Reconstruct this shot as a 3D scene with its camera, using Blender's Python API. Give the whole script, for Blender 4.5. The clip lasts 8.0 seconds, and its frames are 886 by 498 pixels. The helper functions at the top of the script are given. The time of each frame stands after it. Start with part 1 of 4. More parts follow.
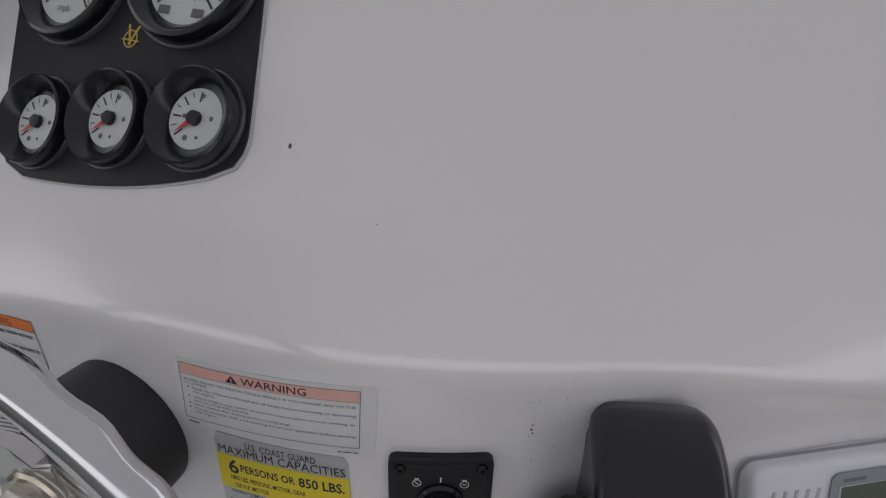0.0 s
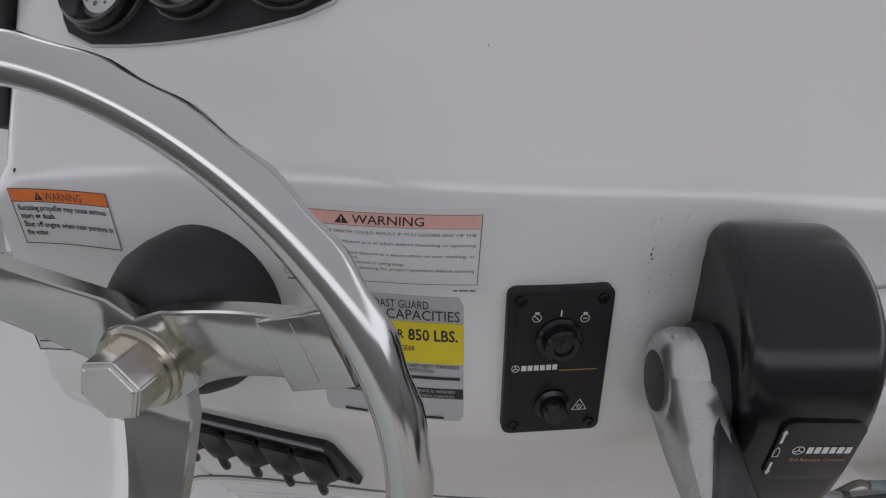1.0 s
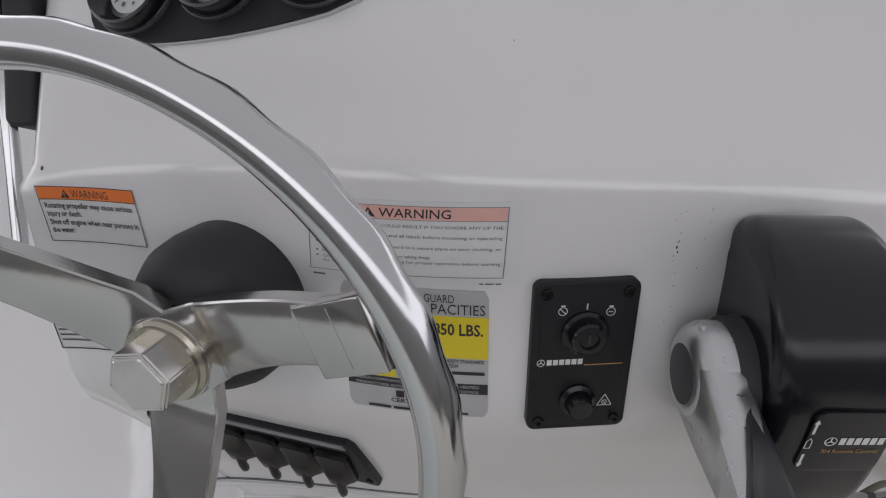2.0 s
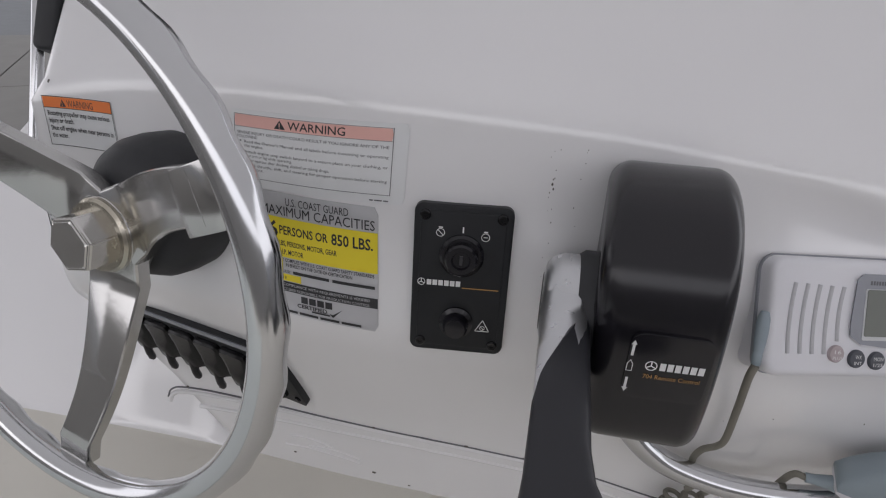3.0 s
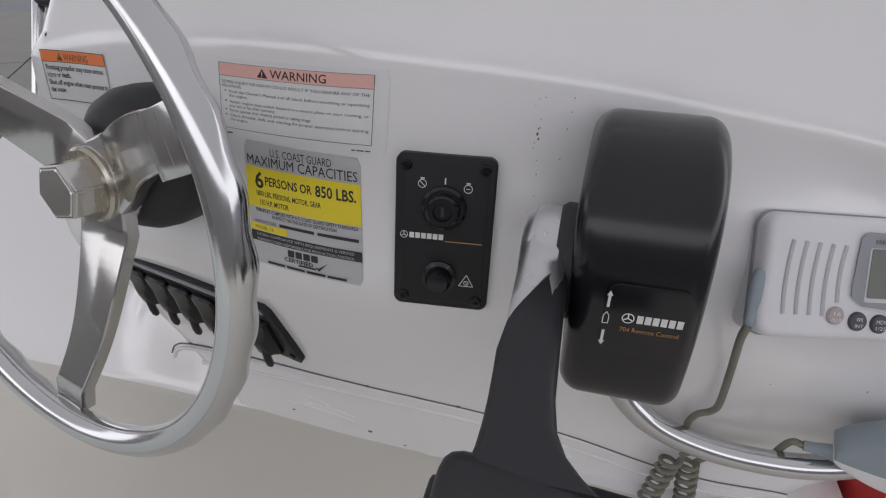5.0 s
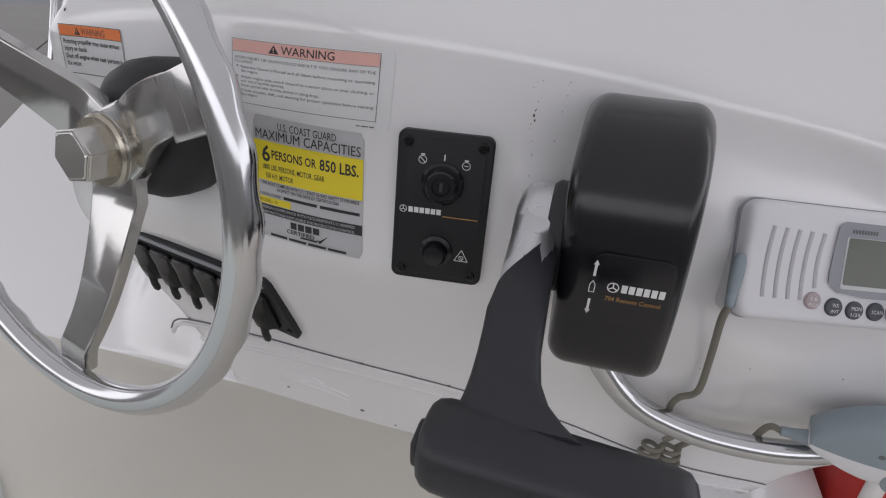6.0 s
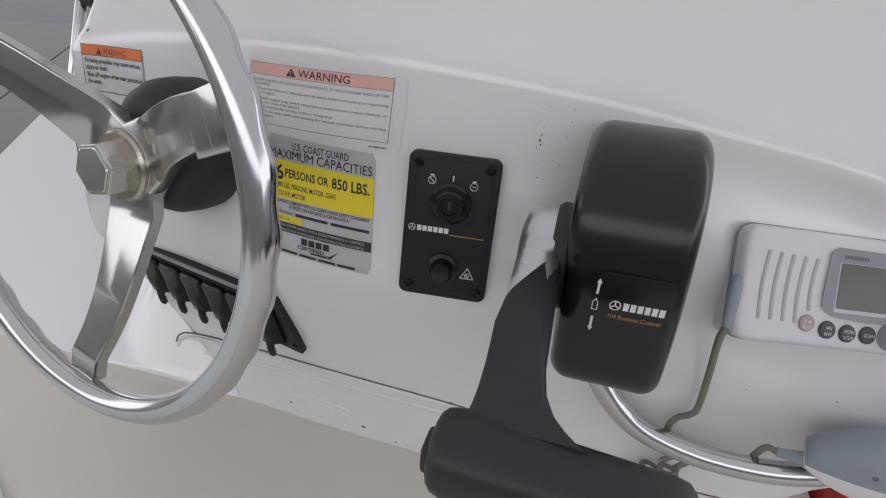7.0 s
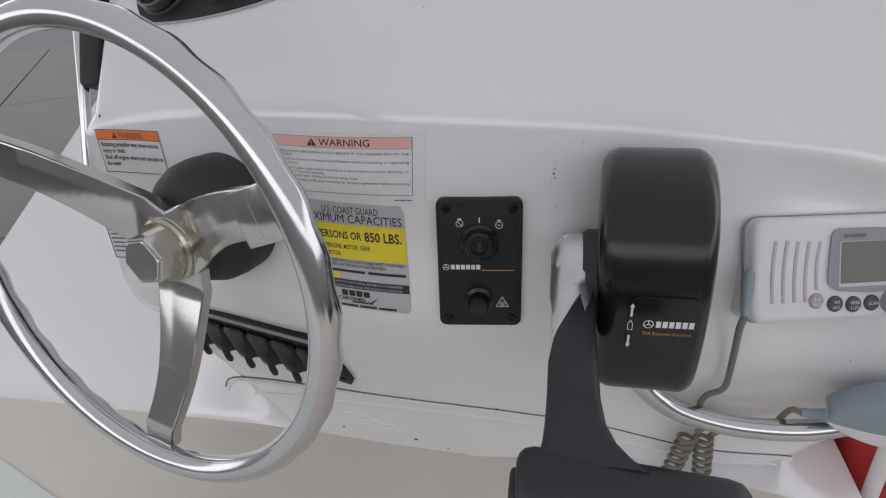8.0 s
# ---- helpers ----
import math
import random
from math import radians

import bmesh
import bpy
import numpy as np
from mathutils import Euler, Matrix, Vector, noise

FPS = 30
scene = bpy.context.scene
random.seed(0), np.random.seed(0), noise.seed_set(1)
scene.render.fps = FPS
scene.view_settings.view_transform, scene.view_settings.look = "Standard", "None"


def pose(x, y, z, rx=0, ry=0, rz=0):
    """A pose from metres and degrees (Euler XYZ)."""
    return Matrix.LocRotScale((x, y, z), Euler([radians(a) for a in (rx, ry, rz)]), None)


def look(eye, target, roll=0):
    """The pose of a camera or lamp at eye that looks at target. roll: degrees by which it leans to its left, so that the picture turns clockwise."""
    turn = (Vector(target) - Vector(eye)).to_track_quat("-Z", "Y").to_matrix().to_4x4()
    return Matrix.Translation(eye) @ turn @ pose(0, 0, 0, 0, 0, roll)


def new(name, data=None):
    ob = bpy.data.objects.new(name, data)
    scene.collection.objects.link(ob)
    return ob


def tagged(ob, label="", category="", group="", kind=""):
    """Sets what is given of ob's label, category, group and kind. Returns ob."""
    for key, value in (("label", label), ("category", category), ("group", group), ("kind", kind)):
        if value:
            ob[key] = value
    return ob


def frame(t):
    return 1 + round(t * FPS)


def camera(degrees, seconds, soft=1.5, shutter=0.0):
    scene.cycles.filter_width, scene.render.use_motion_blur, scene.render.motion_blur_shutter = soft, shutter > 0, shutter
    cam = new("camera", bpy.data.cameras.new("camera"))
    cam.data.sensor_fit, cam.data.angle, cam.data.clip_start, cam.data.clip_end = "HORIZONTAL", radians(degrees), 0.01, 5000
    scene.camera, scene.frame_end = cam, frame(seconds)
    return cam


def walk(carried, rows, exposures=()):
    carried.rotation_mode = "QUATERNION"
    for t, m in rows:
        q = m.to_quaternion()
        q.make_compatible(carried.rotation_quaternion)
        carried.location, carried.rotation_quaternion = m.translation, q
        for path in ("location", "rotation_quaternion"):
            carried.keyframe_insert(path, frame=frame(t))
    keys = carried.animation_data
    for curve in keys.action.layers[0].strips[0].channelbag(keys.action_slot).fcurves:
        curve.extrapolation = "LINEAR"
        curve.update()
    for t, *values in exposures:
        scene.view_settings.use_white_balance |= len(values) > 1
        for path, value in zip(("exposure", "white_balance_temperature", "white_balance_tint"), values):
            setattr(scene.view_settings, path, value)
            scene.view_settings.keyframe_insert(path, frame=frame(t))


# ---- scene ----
cam = camera(74.0, 8.0, soft=1.15)
PATH = [
    (0, (0.0538, 0.1427, 1.1815), (-0.0896, 1.8013, 0.0731), 1.28),
    (0.1, (0.0550, 0.1523, 1.1841), (-0.0845, 1.7706, 0.0173), -2.42),
    (0.2, (0.0424, 0.1421, 1.1697), (-0.0878, 1.7521, -0.0097), -4.68),
    (0.3, (0.0161, 0.1250, 1.1392), (-0.0815, 1.7569, -0.0129), -3.48),
    (0.4, (-0.0051, 0.1108, 1.1128), (-0.0840, 1.7677, -0.0046), 0.29),
    (0.5, (-0.0071, 0.1083, 1.1016), (-0.0970, 1.7623, -0.0191), 0.35),
    (0.8, (-0.0257, 0.0869, 1.0740), (-0.0895, 1.7894, 0.0263), 1.91),
    (1, (-0.0377, 0.0780, 1.0685), (-0.0773, 1.7763, 0.0128), 0.22),
    (1.2, (-0.0592, 0.0644, 1.0483), (-0.0658, 1.7877, 0.0334), 2.58),
    (2.3, (-0.0404, 0.0702, 1.0596), (-0.1153, 1.7926, 0.0458), -1.10),
    (2.5, (0.0014, 0.0479, 1.0382), (-0.1188, 1.8093, 0.0985), 0.09),
    (2.8, (0.0848, 0.0252, 1.0024), (-0.1535, 1.8011, 0.1140), 4.28),
    (3, (0.0898, 0.0120, 1.0152), (-0.2303, 1.7431, 0.0660), 2.12),
    (3.2, (0.1237, 0.0197, 1.0161), (-0.2356, 1.7569, 0.0925), 0.63),
    (3.5, (0.1285, 0.0327, 1.0355), (-0.2373, 1.7451, 0.0690), -1.24),
    (4, (0.1494, 0.0483, 1.0248), (-0.2752, 1.7167, 0.0069), -3.05),
    (4.5, (0.1268, 0.0527, 1.0193), (-0.2093, 1.7207, -0.0318), -0.51),
    (5, (0.1243, 0.0177, 0.9958), (-0.2826, 1.6912, -0.0210), 1.33),
    (5.2, (0.1309, 0.0064, 0.9869), (-0.2996, 1.6720, -0.0331), 0.74),
    (6.3, (0.1340, -0.0108, 0.9828), (-0.2640, 1.6853, 0.0005), 4.33),
    (6.5, (0.1395, -0.0070, 0.9849), (-0.2739, 1.6885, 0.0080), 3.93),
    (7, (0.1285, -0.0271, 0.9856), (-0.2767, 1.7014, 0.0648), 4.80),
    (7.2, (0.1233, -0.0359, 1.0123), (-0.3066, 1.6914, 0.1003), 3.32),
    (7.5, (0.1360, -0.0249, 1.0414), (-0.3524, 1.6737, 0.1053), -2.80),
    (7.8, (0.1135, -0.0401, 1.0381), (-0.3391, 1.6572, 0.0820), -3.93),
    (8, (0.0952, -0.0393, 1.0543), (-0.2699, 1.6454, 0.0400), -3.55),
]
walk(cam, [(t, look(eye, target, roll)) for t, eye, target, roll in PATH],
     [(0.0, -0.46), (1.0, -0.31), (2.5, -0.15), (3.5, -0.06), (5.0, -0.02), (7.5, 0.10), (8.0, 0.04)])

# ---- light ----
world = bpy.data.worlds.new("overcast")
scene.world = world
world.use_nodes = True
wn = world.node_tree.nodes
sky = wn.new("ShaderNodeTexSky")
sky.sky_type, sky.sun_disc = "NISHITA", False
sky.sun_elevation, sky.sun_rotation = radians(47), radians(220)
sky.air_density, sky.dust_density, sky.ozone_density = 1.0, 6.0, 1.0
veil = wn.new("ShaderNodeMix")
veil.data_type = "RGBA"
veil.inputs["Factor"].default_value = 0.8
veil.inputs["B"].default_value = (18.5, 18.2, 19.3, 1)
world.node_tree.links.new(sky.outputs[0], veil.inputs["A"])
world.node_tree.links.new(veil.outputs["Result"], wn["Background"].inputs[0])
wn["Background"].inputs[1].default_value = 0.10
sun_data = bpy.data.lights.new("sun", "SUN")
sun_data.energy, sun_data.angle, sun_data.color = 0.5, radians(40), (1.0, 0.98, 0.95)
sun = new("sun", sun_data)
sun.matrix_world = look((-3.0, -3.5, 5), (0, 0, 0))


# ---- materials ----
def node_mat(name, color, rough=0.5, metal=0.0, vary=0.06, scale=12.0, grain=0.0, grain_scale=300.0, coat=0.0, spots=0.0, ior=1.45, rough_vary=0.08):
    m = bpy.data.materials.new(name)
    m.use_nodes = True
    t = m.node_tree
    b = t.nodes["Principled BSDF"]
    b.inputs["Metallic"].default_value = metal
    b.inputs["Coat Weight"].default_value, b.inputs["Coat Roughness"].default_value = coat, 0.13
    b.inputs["Coat IOR"].default_value = 1.75
    b.inputs["IOR"].default_value = ior
    co = t.nodes.new("ShaderNodeTexCoord")
    n1 = t.nodes.new("ShaderNodeTexNoise")
    n1.inputs["Scale"].default_value, n1.inputs["Detail"].default_value = scale, 6
    t.links.new(co.outputs["Object"], n1.inputs["Vector"])
    mix = t.nodes.new("ShaderNodeMix")
    mix.data_type = "RGBA"
    lo, hi = [max(0, c * (1 - vary)) for c in color], [min(1, c * (1 + vary)) for c in color]
    mix.inputs["A"].default_value, mix.inputs["B"].default_value = (*lo, 1), (*hi, 1)
    t.links.new(n1.outputs["Fac"], mix.inputs["Factor"])
    out = mix.outputs["Result"]
    if spots:
        n3 = t.nodes.new("ShaderNodeTexNoise")
        n3.inputs["Scale"].default_value, n3.inputs["Detail"].default_value = 45, 8
        t.links.new(co.outputs["Object"], n3.inputs["Vector"])
        ramp = t.nodes.new("ShaderNodeValToRGB")
        ramp.color_ramp.elements[0].position, ramp.color_ramp.elements[1].position = 0.66, 0.80
        t.links.new(n3.outputs["Fac"], ramp.inputs["Fac"])
        m2 = t.nodes.new("ShaderNodeMix")
        m2.data_type = "RGBA"
        mul = t.nodes.new("ShaderNodeMath")
        mul.operation = "MULTIPLY"
        mul.inputs[1].default_value = spots
        t.links.new(ramp.outputs["Color"], mul.inputs[0])
        t.links.new(mul.outputs[0], m2.inputs["Factor"])
        t.links.new(out, m2.inputs["A"])
        m2.inputs["B"].default_value = (0.30, 0.26, 0.20, 1)
        out = m2.outputs["Result"]
    t.links.new(out, b.inputs["Base Color"])
    r = t.nodes.new("ShaderNodeMapRange")
    r.inputs["To Min"].default_value, r.inputs["To Max"].default_value = max(0.02, rough - rough_vary), min(1, rough + rough_vary)
    n2 = t.nodes.new("ShaderNodeTexNoise")
    n2.inputs["Scale"].default_value, n2.inputs["Detail"].default_value = scale * 4, 5
    t.links.new(co.outputs["Object"], n2.inputs["Vector"])
    t.links.new(n2.outputs["Fac"], r.inputs["Value"])
    t.links.new(r.outputs["Result"], b.inputs["Roughness"])
    if grain:
        n4 = t.nodes.new("ShaderNodeTexNoise")
        n4.inputs["Scale"].default_value, n4.inputs["Detail"].default_value = grain_scale, 4
        t.links.new(co.outputs["Object"], n4.inputs["Vector"])
        bump = t.nodes.new("ShaderNodeBump")
        bump.inputs["Strength"].default_value, bump.inputs["Distance"].default_value = grain, 0.001
        t.links.new(n4.outputs["Fac"], bump.inputs["Height"])
        t.links.new(bump.outputs["Normal"], b.inputs["Normal"])
    return m


GEL = node_mat("gelcoat", (0.765, 0.76, 0.765), 0.36, vary=0.012, scale=5, coat=1.0, rough_vary=0.015)
DECK = node_mat("deck_gelcoat", (0.60, 0.58, 0.52), 0.5, vary=0.05, scale=9, grain=0.10, grain_scale=500, spots=0.10)
STEEL = node_mat("polished_stainless", (0.60, 0.605, 0.615), 0.15, metal=1.0, vary=0.05, scale=20, grain=0.04, grain_scale=60, rough_vary=0.05)
CAST = node_mat("cast_stainless", (0.52, 0.515, 0.505), 0.15, metal=1.0, vary=0.08, scale=30, grain=0.06, grain_scale=90, spots=0.05, rough_vary=0.04)
NUTM = node_mat("worn_chrome", (0.62, 0.61, 0.59), 0.18, metal=1.0, vary=0.10, scale=60, grain=0.05, grain_scale=200, spots=0.08)
BRASS = node_mat("brassy_chrome", (0.50, 0.465, 0.39), 0.25, metal=1.0, vary=0.12, scale=60, grain=0.05, grain_scale=200)
SILVER = node_mat("silver_paint", (0.58, 0.585, 0.60), 0.30, metal=0.9, vary=0.05, scale=40, grain=0.04, grain_scale=300, spots=0.06)
BLACK = node_mat("black_plastic", (0.0082, 0.0076, 0.0105), 0.21, vary=0.2, scale=30, grain=0.015, grain_scale=900, ior=1.50, rough_vary=0.03)
BLACKGLOSS = node_mat("black_gloss", (0.006, 0.006, 0.007), 0.24, vary=0.2, scale=30, ior=1.38)
PANEL = node_mat("black_panel", (0.014, 0.015, 0.017), 0.45, vary=0.2, scale=40, grain=0.08, grain_scale=1200, ior=1.38)
RUBBER = node_mat("black_rubber", (0.022, 0.023, 0.026), 0.55, vary=0.2, scale=40, grain=0.08, grain_scale=700)
GRIP = node_mat("grey_grip", (0.022, 0.0225, 0.027), 0.42, vary=0.15, scale=30, grain=0.06, grain_scale=900)
BEZEL = node_mat("bezel_satin", (0.16, 0.16, 0.17), 0.30, metal=0.6, vary=0.08, scale=40)
CAPGREY = node_mat("cap_grey", (0.05, 0.05, 0.055), 0.5, vary=0.1)
RADIO = node_mat("radio_white", (0.72, 0.72, 0.75), 0.42, vary=0.02, scale=30, grain=0.04, grain_scale=900)
RADIOGREY = node_mat("radio_grey", (0.28, 0.29, 0.32), 0.4, vary=0.04, scale=40)
SLOT = node_mat("slot_shade", (0.50, 0.50, 0.52), 0.6, vary=0.05)
LCD = node_mat("lcd", (0.115, 0.125, 0.105), 0.16, vary=0.05, scale=20)
LCDEDGE = node_mat("lcd_edge", (0.55, 0.56, 0.57), 0.3, vary=0.03)
BUTTON = node_mat("button_dark", (0.07, 0.075, 0.09), 0.45, vary=0.1)
BUTTONRED = node_mat("button_pinkgrey", (0.42, 0.36, 0.37), 0.45, vary=0.08)
MICG = node_mat("mic_bluegrey", (0.26, 0.31, 0.34), 0.45, vary=0.05, scale=40, grain=0.05, grain_scale=900)
CORD = node_mat("cord_grey", (0.19, 0.18, 0.15), 0.6, vary=0.12, scale=60)
PAPER = node_mat("label_white", (0.69, 0.70, 0.705), 0.42, vary=0.03, scale=60)
FOIL = node_mat("label_silver", (0.50, 0.50, 0.515), 0.42, metal=0.1, vary=0.05, scale=80)
PINK = node_mat("label_faded_red", (0.74, 0.43, 0.38), 0.45, vary=0.05, scale=60)
ORANGE = node_mat("label_orange", (0.80, 0.20, 0.04), 0.45, vary=0.05, scale=60)
YELLOW = node_mat("label_yellow", (0.76, 0.62, 0.03), 0.45, vary=0.04, scale=60)
AMBER = node_mat("label_amber", (0.75, 0.42, 0.05), 0.45, vary=0.04, scale=60)
INK = node_mat("ink_black", (0.03, 0.03, 0.033), 0.5, vary=0.1)
INKGREY = node_mat("ink_faded", (0.13, 0.13, 0.14), 0.5, vary=0.1)
INKWHITE = node_mat("ink_white", (0.72, 0.72, 0.72), 0.5, vary=0.03)
INKGOLD = node_mat("ink_gold", (0.42, 0.23, 0.07), 0.45, vary=0.08)
GOLD = node_mat("gold_emblem", (0.55, 0.40, 0.08), 0.4, vary=0.1)
DIAL = node_mat("dial_white", (0.57, 0.60, 0.60), 0.4, vary=0.03, scale=60)
NEEDLE = node_mat("needle_red", (0.55, 0.05, 0.04), 0.45, vary=0.05)
DOT = node_mat("dirt_dark", (0.10, 0.09, 0.08), 0.8, vary=0.3)
RED = node_mat("red_plastic", (0.45, 0.035, 0.03), 0.42, vary=0.10, scale=20, grain=0.05, grain_scale=300)
WHITEPIPE = node_mat("white_pipe", (0.74, 0.73, 0.72), 0.4, vary=0.03)
TAN = node_mat("tan_canvas", (0.42, 0.37, 0.30), 0.8, vary=0.1, scale=80, grain=0.2)
CONCRETE = node_mat("concrete", (0.075, 0.073, 0.069), 0.85, vary=0.16, scale=3, grain=0.4, grain_scale=120, spots=0.2)
PALECONC = node_mat("pale_concrete", (0.20, 0.195, 0.18), 0.85, vary=0.14, scale=2, grain=0.4, grain_scale=120)
ASPHALT = node_mat("asphalt", (0.062, 0.067, 0.073), 0.85, vary=0.2, scale=4, grain=0.4, grain_scale=120)
# cloth of the added overhead light blocker, partly translucent to set how much passes
CANVAS = node_mat("sky_block_canvas", (0.74, 0.74, 0.75), 0.8, vary=0.08, scale=20, grain=0.2)
thin = CANVAS.node_tree
through_light = thin.nodes.new("ShaderNodeBsdfTranslucent")
through_light.inputs["Color"].default_value = (0.86, 0.86, 0.87, 1)
both = thin.nodes.new("ShaderNodeMixShader")
both.inputs[0].default_value = 0.29
thin.links.new(thin.nodes["Principled BSDF"].outputs[0], both.inputs[1])
thin.links.new(through_light.outputs[0], both.inputs[2])
thin.links.new(both.outputs[0], thin.nodes["Material Output"].inputs["Surface"])
# grey for the added wall that screens off the horizon
RENDERED = node_mat("sky_block_grey", (0.24, 0.235, 0.225), 0.9, vary=0.1, scale=2, grain=0.3, grain_scale=80)
PAD = node_mat("nonskid", (0.66, 0.70, 0.67), 0.7, vary=0.05, scale=30, grain=0.4, grain_scale=400)
HULL = node_mat("hull_gelcoat", (0.72, 0.72, 0.71), 0.35, vary=0.03, scale=4)


# ---- building helpers ----
def thing(name, base, label, category, group="", kind="", m=None):
    ob = new(name)
    ob.matrix_basis = m if m is not None else Matrix.Translation(base)
    ob.empty_display_size = 0.02
    return tagged(ob, label, category, group, kind)


def part(name, bm, material, parent=None, label="", smooth=True, world=False, angle=40, m=None):
    """One bmesh as one mesh object. world: its corners are in world metres; the parent then has no turn."""
    bmesh.ops.recalc_face_normals(bm, faces=bm.faces)
    for e in bm.edges:
        e.smooth = not (len(e.link_faces) == 2 and e.calc_face_angle(0) > radians(angle))
    for f in bm.faces:
        f.smooth = smooth
    me = bpy.data.meshes.new(name)
    bm.to_mesh(me)
    bm.free()
    me.materials.append(material)
    ob = new(name, me)
    if parent is not None:
        ob.parent = parent
        if world:
            top = parent.parent or parent
            me.transform(Matrix.Translation(-top.matrix_basis.translation))
    if m is not None:
        ob.matrix_basis = m
    if label:
        ob["label"] = label
    return ob


def box(bm, cx, cy, cz, sx, sy, sz, bevel=0.0, seg=2):
    g = bmesh.ops.create_cube(bm, size=1, matrix=Matrix.Translation((cx, cy, cz)) @ Matrix.Diagonal((sx, sy, sz, 1)))
    if bevel:
        es = list({e for v in g["verts"] for e in v.link_edges})
        bmesh.ops.bevel(bm, geom=es, offset=bevel, segments=seg, profile=0.5, affect="EDGES")
    return bm


def outline(w, h, r, n=6):
    """Corners of a rounded rectangle about the origin, anticlockwise."""
    pts = []
    for sx, sy, a0 in ((1, 1, 0), (-1, 1, 90), (-1, -1, 180), (1, -1, 270)):
        for i in range(n + 1):
            a = radians(a0 + 90 * i / n)
            pts.append((sx * (w / 2 - r) + r * math.cos(a), sy * (h / 2 - r) + r * math.sin(a)))
    return pts


def slab(bm, pts, z0, z1, bevel=0.0, seg=3):
    """A plate with the outline pts, from z0 up to z1, its top edge rounded."""
    rings = []
    steps = [(0.0, z0)] + ([(0.0, z1)] if not bevel else [(bevel * (1 - math.cos(radians(90 * i / seg))), z1 - bevel * (1 - math.sin(radians(90 * i / seg)))) for i in range(seg + 1)])
    n = len(pts)
    cx, cy = sum(p[0] for p in pts) / n, sum(p[1] for p in pts) / n
    ext = max(max(abs(p[0] - cx), abs(p[1] - cy)) for p in pts)
    for inset, z in steps:
        k = []
        for i, (x, y) in enumerate(pts):
            (ax, ay), (bx, by) = pts[i - 1], pts[(i + 1) % n]
            tx, ty = bx - ax, by - ay
            ln = math.hypot(tx, ty) or 1
            k.append(bm.verts.new((x - inset * ty / ln, y + inset * tx / ln, z)))
        rings.append(k)
    for a, b in zip(rings, rings[1:]):
        for i in range(n):
            bm.faces.new((a[i], a[(i + 1) % n], b[(i + 1) % n], b[i]))
    bm.faces.new(rings[-1])
    bm.faces.new(rings[0][::-1])
    return bm


def lathe(bm, prof, seg=32, m=None, oval=1.0):
    """Turns a profile of (radius, z) round z."""
    m = m or Matrix()
    rings = []
    for r, z in prof:
        rings.append([bm.verts.new(m @ Vector((r * math.cos(2 * math.pi * i / seg), oval * r * math.sin(2 * math.pi * i / seg), z))) for i in range(seg)])
    for a, b in zip(rings, rings[1:]):
        for i in range(seg):
            bm.faces.new((a[i], a[(i + 1) % seg], b[(i + 1) % seg], b[i]))
    if prof[0][0] > 1e-6:
        bm.faces.new(rings[0][::-1])
    if prof[-1][0] > 1e-6:
        bm.faces.new(rings[-1])
    bmesh.ops.remove_doubles(bm, verts=bm.verts, dist=1e-6)
    return bm


def spline(pts, n=12):
    """A smooth line through the points (Catmull-Rom)."""
    p = [Vector(q) for q in pts]
    p = [2 * p[0] - p[1]] + p + [2 * p[-1] - p[-2]]
    out = []
    for i in range(1, len(p) - 2):
        for k in range(n):
            t = k / n
            a, b, c, d = p[i - 1], p[i], p[i + 1], p[i + 2]
            out.append(0.5 * (2 * b + (c - a) * t + (2 * a - 5 * b + 4 * c - d) * t * t + (3 * b - a - 3 * c + d) * t ** 3))
    return out + [p[-2]]


def tube(bm, pts, r, seg=12, closed=False):
    """A round tube along the points; r is a number or a function of the way along, 0 to 1."""
    n = len(pts)
    up = None
    rings = []
    for i, q in enumerate(pts):
        a = pts[i - 1] if (i or closed) else pts[0]
        b = pts[(i + 1) % n] if (i < n - 1 or closed) else pts[-1]
        t = (Vector(b) - Vector(a)).normalized()
        if up is None:
            up = t.orthogonal().normalized()
        up = (up - up.dot(t) * t).normalized()
        w = t.cross(up)
        rr = r(i / max(1, n - 1)) if callable(r) else r
        rings.append([bm.verts.new(Vector(q) + rr * (math.cos(2 * math.pi * k / seg) * up + math.sin(2 * math.pi * k / seg) * w)) for k in range(seg)])
    for i in range(n if closed else n - 1):
        a, b = rings[i], rings[(i + 1) % n]
        for k in range(seg):
            bm.faces.new((a[k], a[(k + 1) % seg], b[(k + 1) % seg], b[k]))
    if not closed:
        bm.faces.new(rings[0][::-1])
        bm.faces.new(rings[-1])
    return bm


def letters(text, size, width=0.0, bold=0.0):
    """The words as a flat bmesh in x and y, from the left end of the base line; width squeezes or stretches them to that length."""
    cu = bpy.data.curves.new("words", "FONT")
    cu.body, cu.size, cu.offset, cu.resolution_u = text, size, bold, 2
    ob = bpy.data.objects.new("words", cu)
    scene.collection.objects.link(ob)
    me = bpy.data.meshes.new_from_object(ob.evaluated_get(bpy.context.evaluated_depsgraph_get()))
    bm = bmesh.new()
    bm.from_mesh(me)
    bpy.data.objects.remove(ob)
    bpy.data.curves.remove(cu)
    bpy.data.meshes.remove(me)
    if width and bm.verts:
        x0, x1 = min(v.co.x for v in bm.verts), max(v.co.x for v in bm.verts)
        for v in bm.verts:
            v.co.x = (v.co.x - x0) * width / (x1 - x0)
    return bm


def moved(bm, m):
    bmesh.ops.transform(bm, matrix=m, verts=bm.verts)
    return bm


# ---- the console's moulded surface ----
def bow(x):
    """How far the console's face falls back from its middle."""
    return -3.262 * x ** 4 - 0.0236 * x ** 3 + 1.0986 * x * x + 0.0407 * x - 0.0032


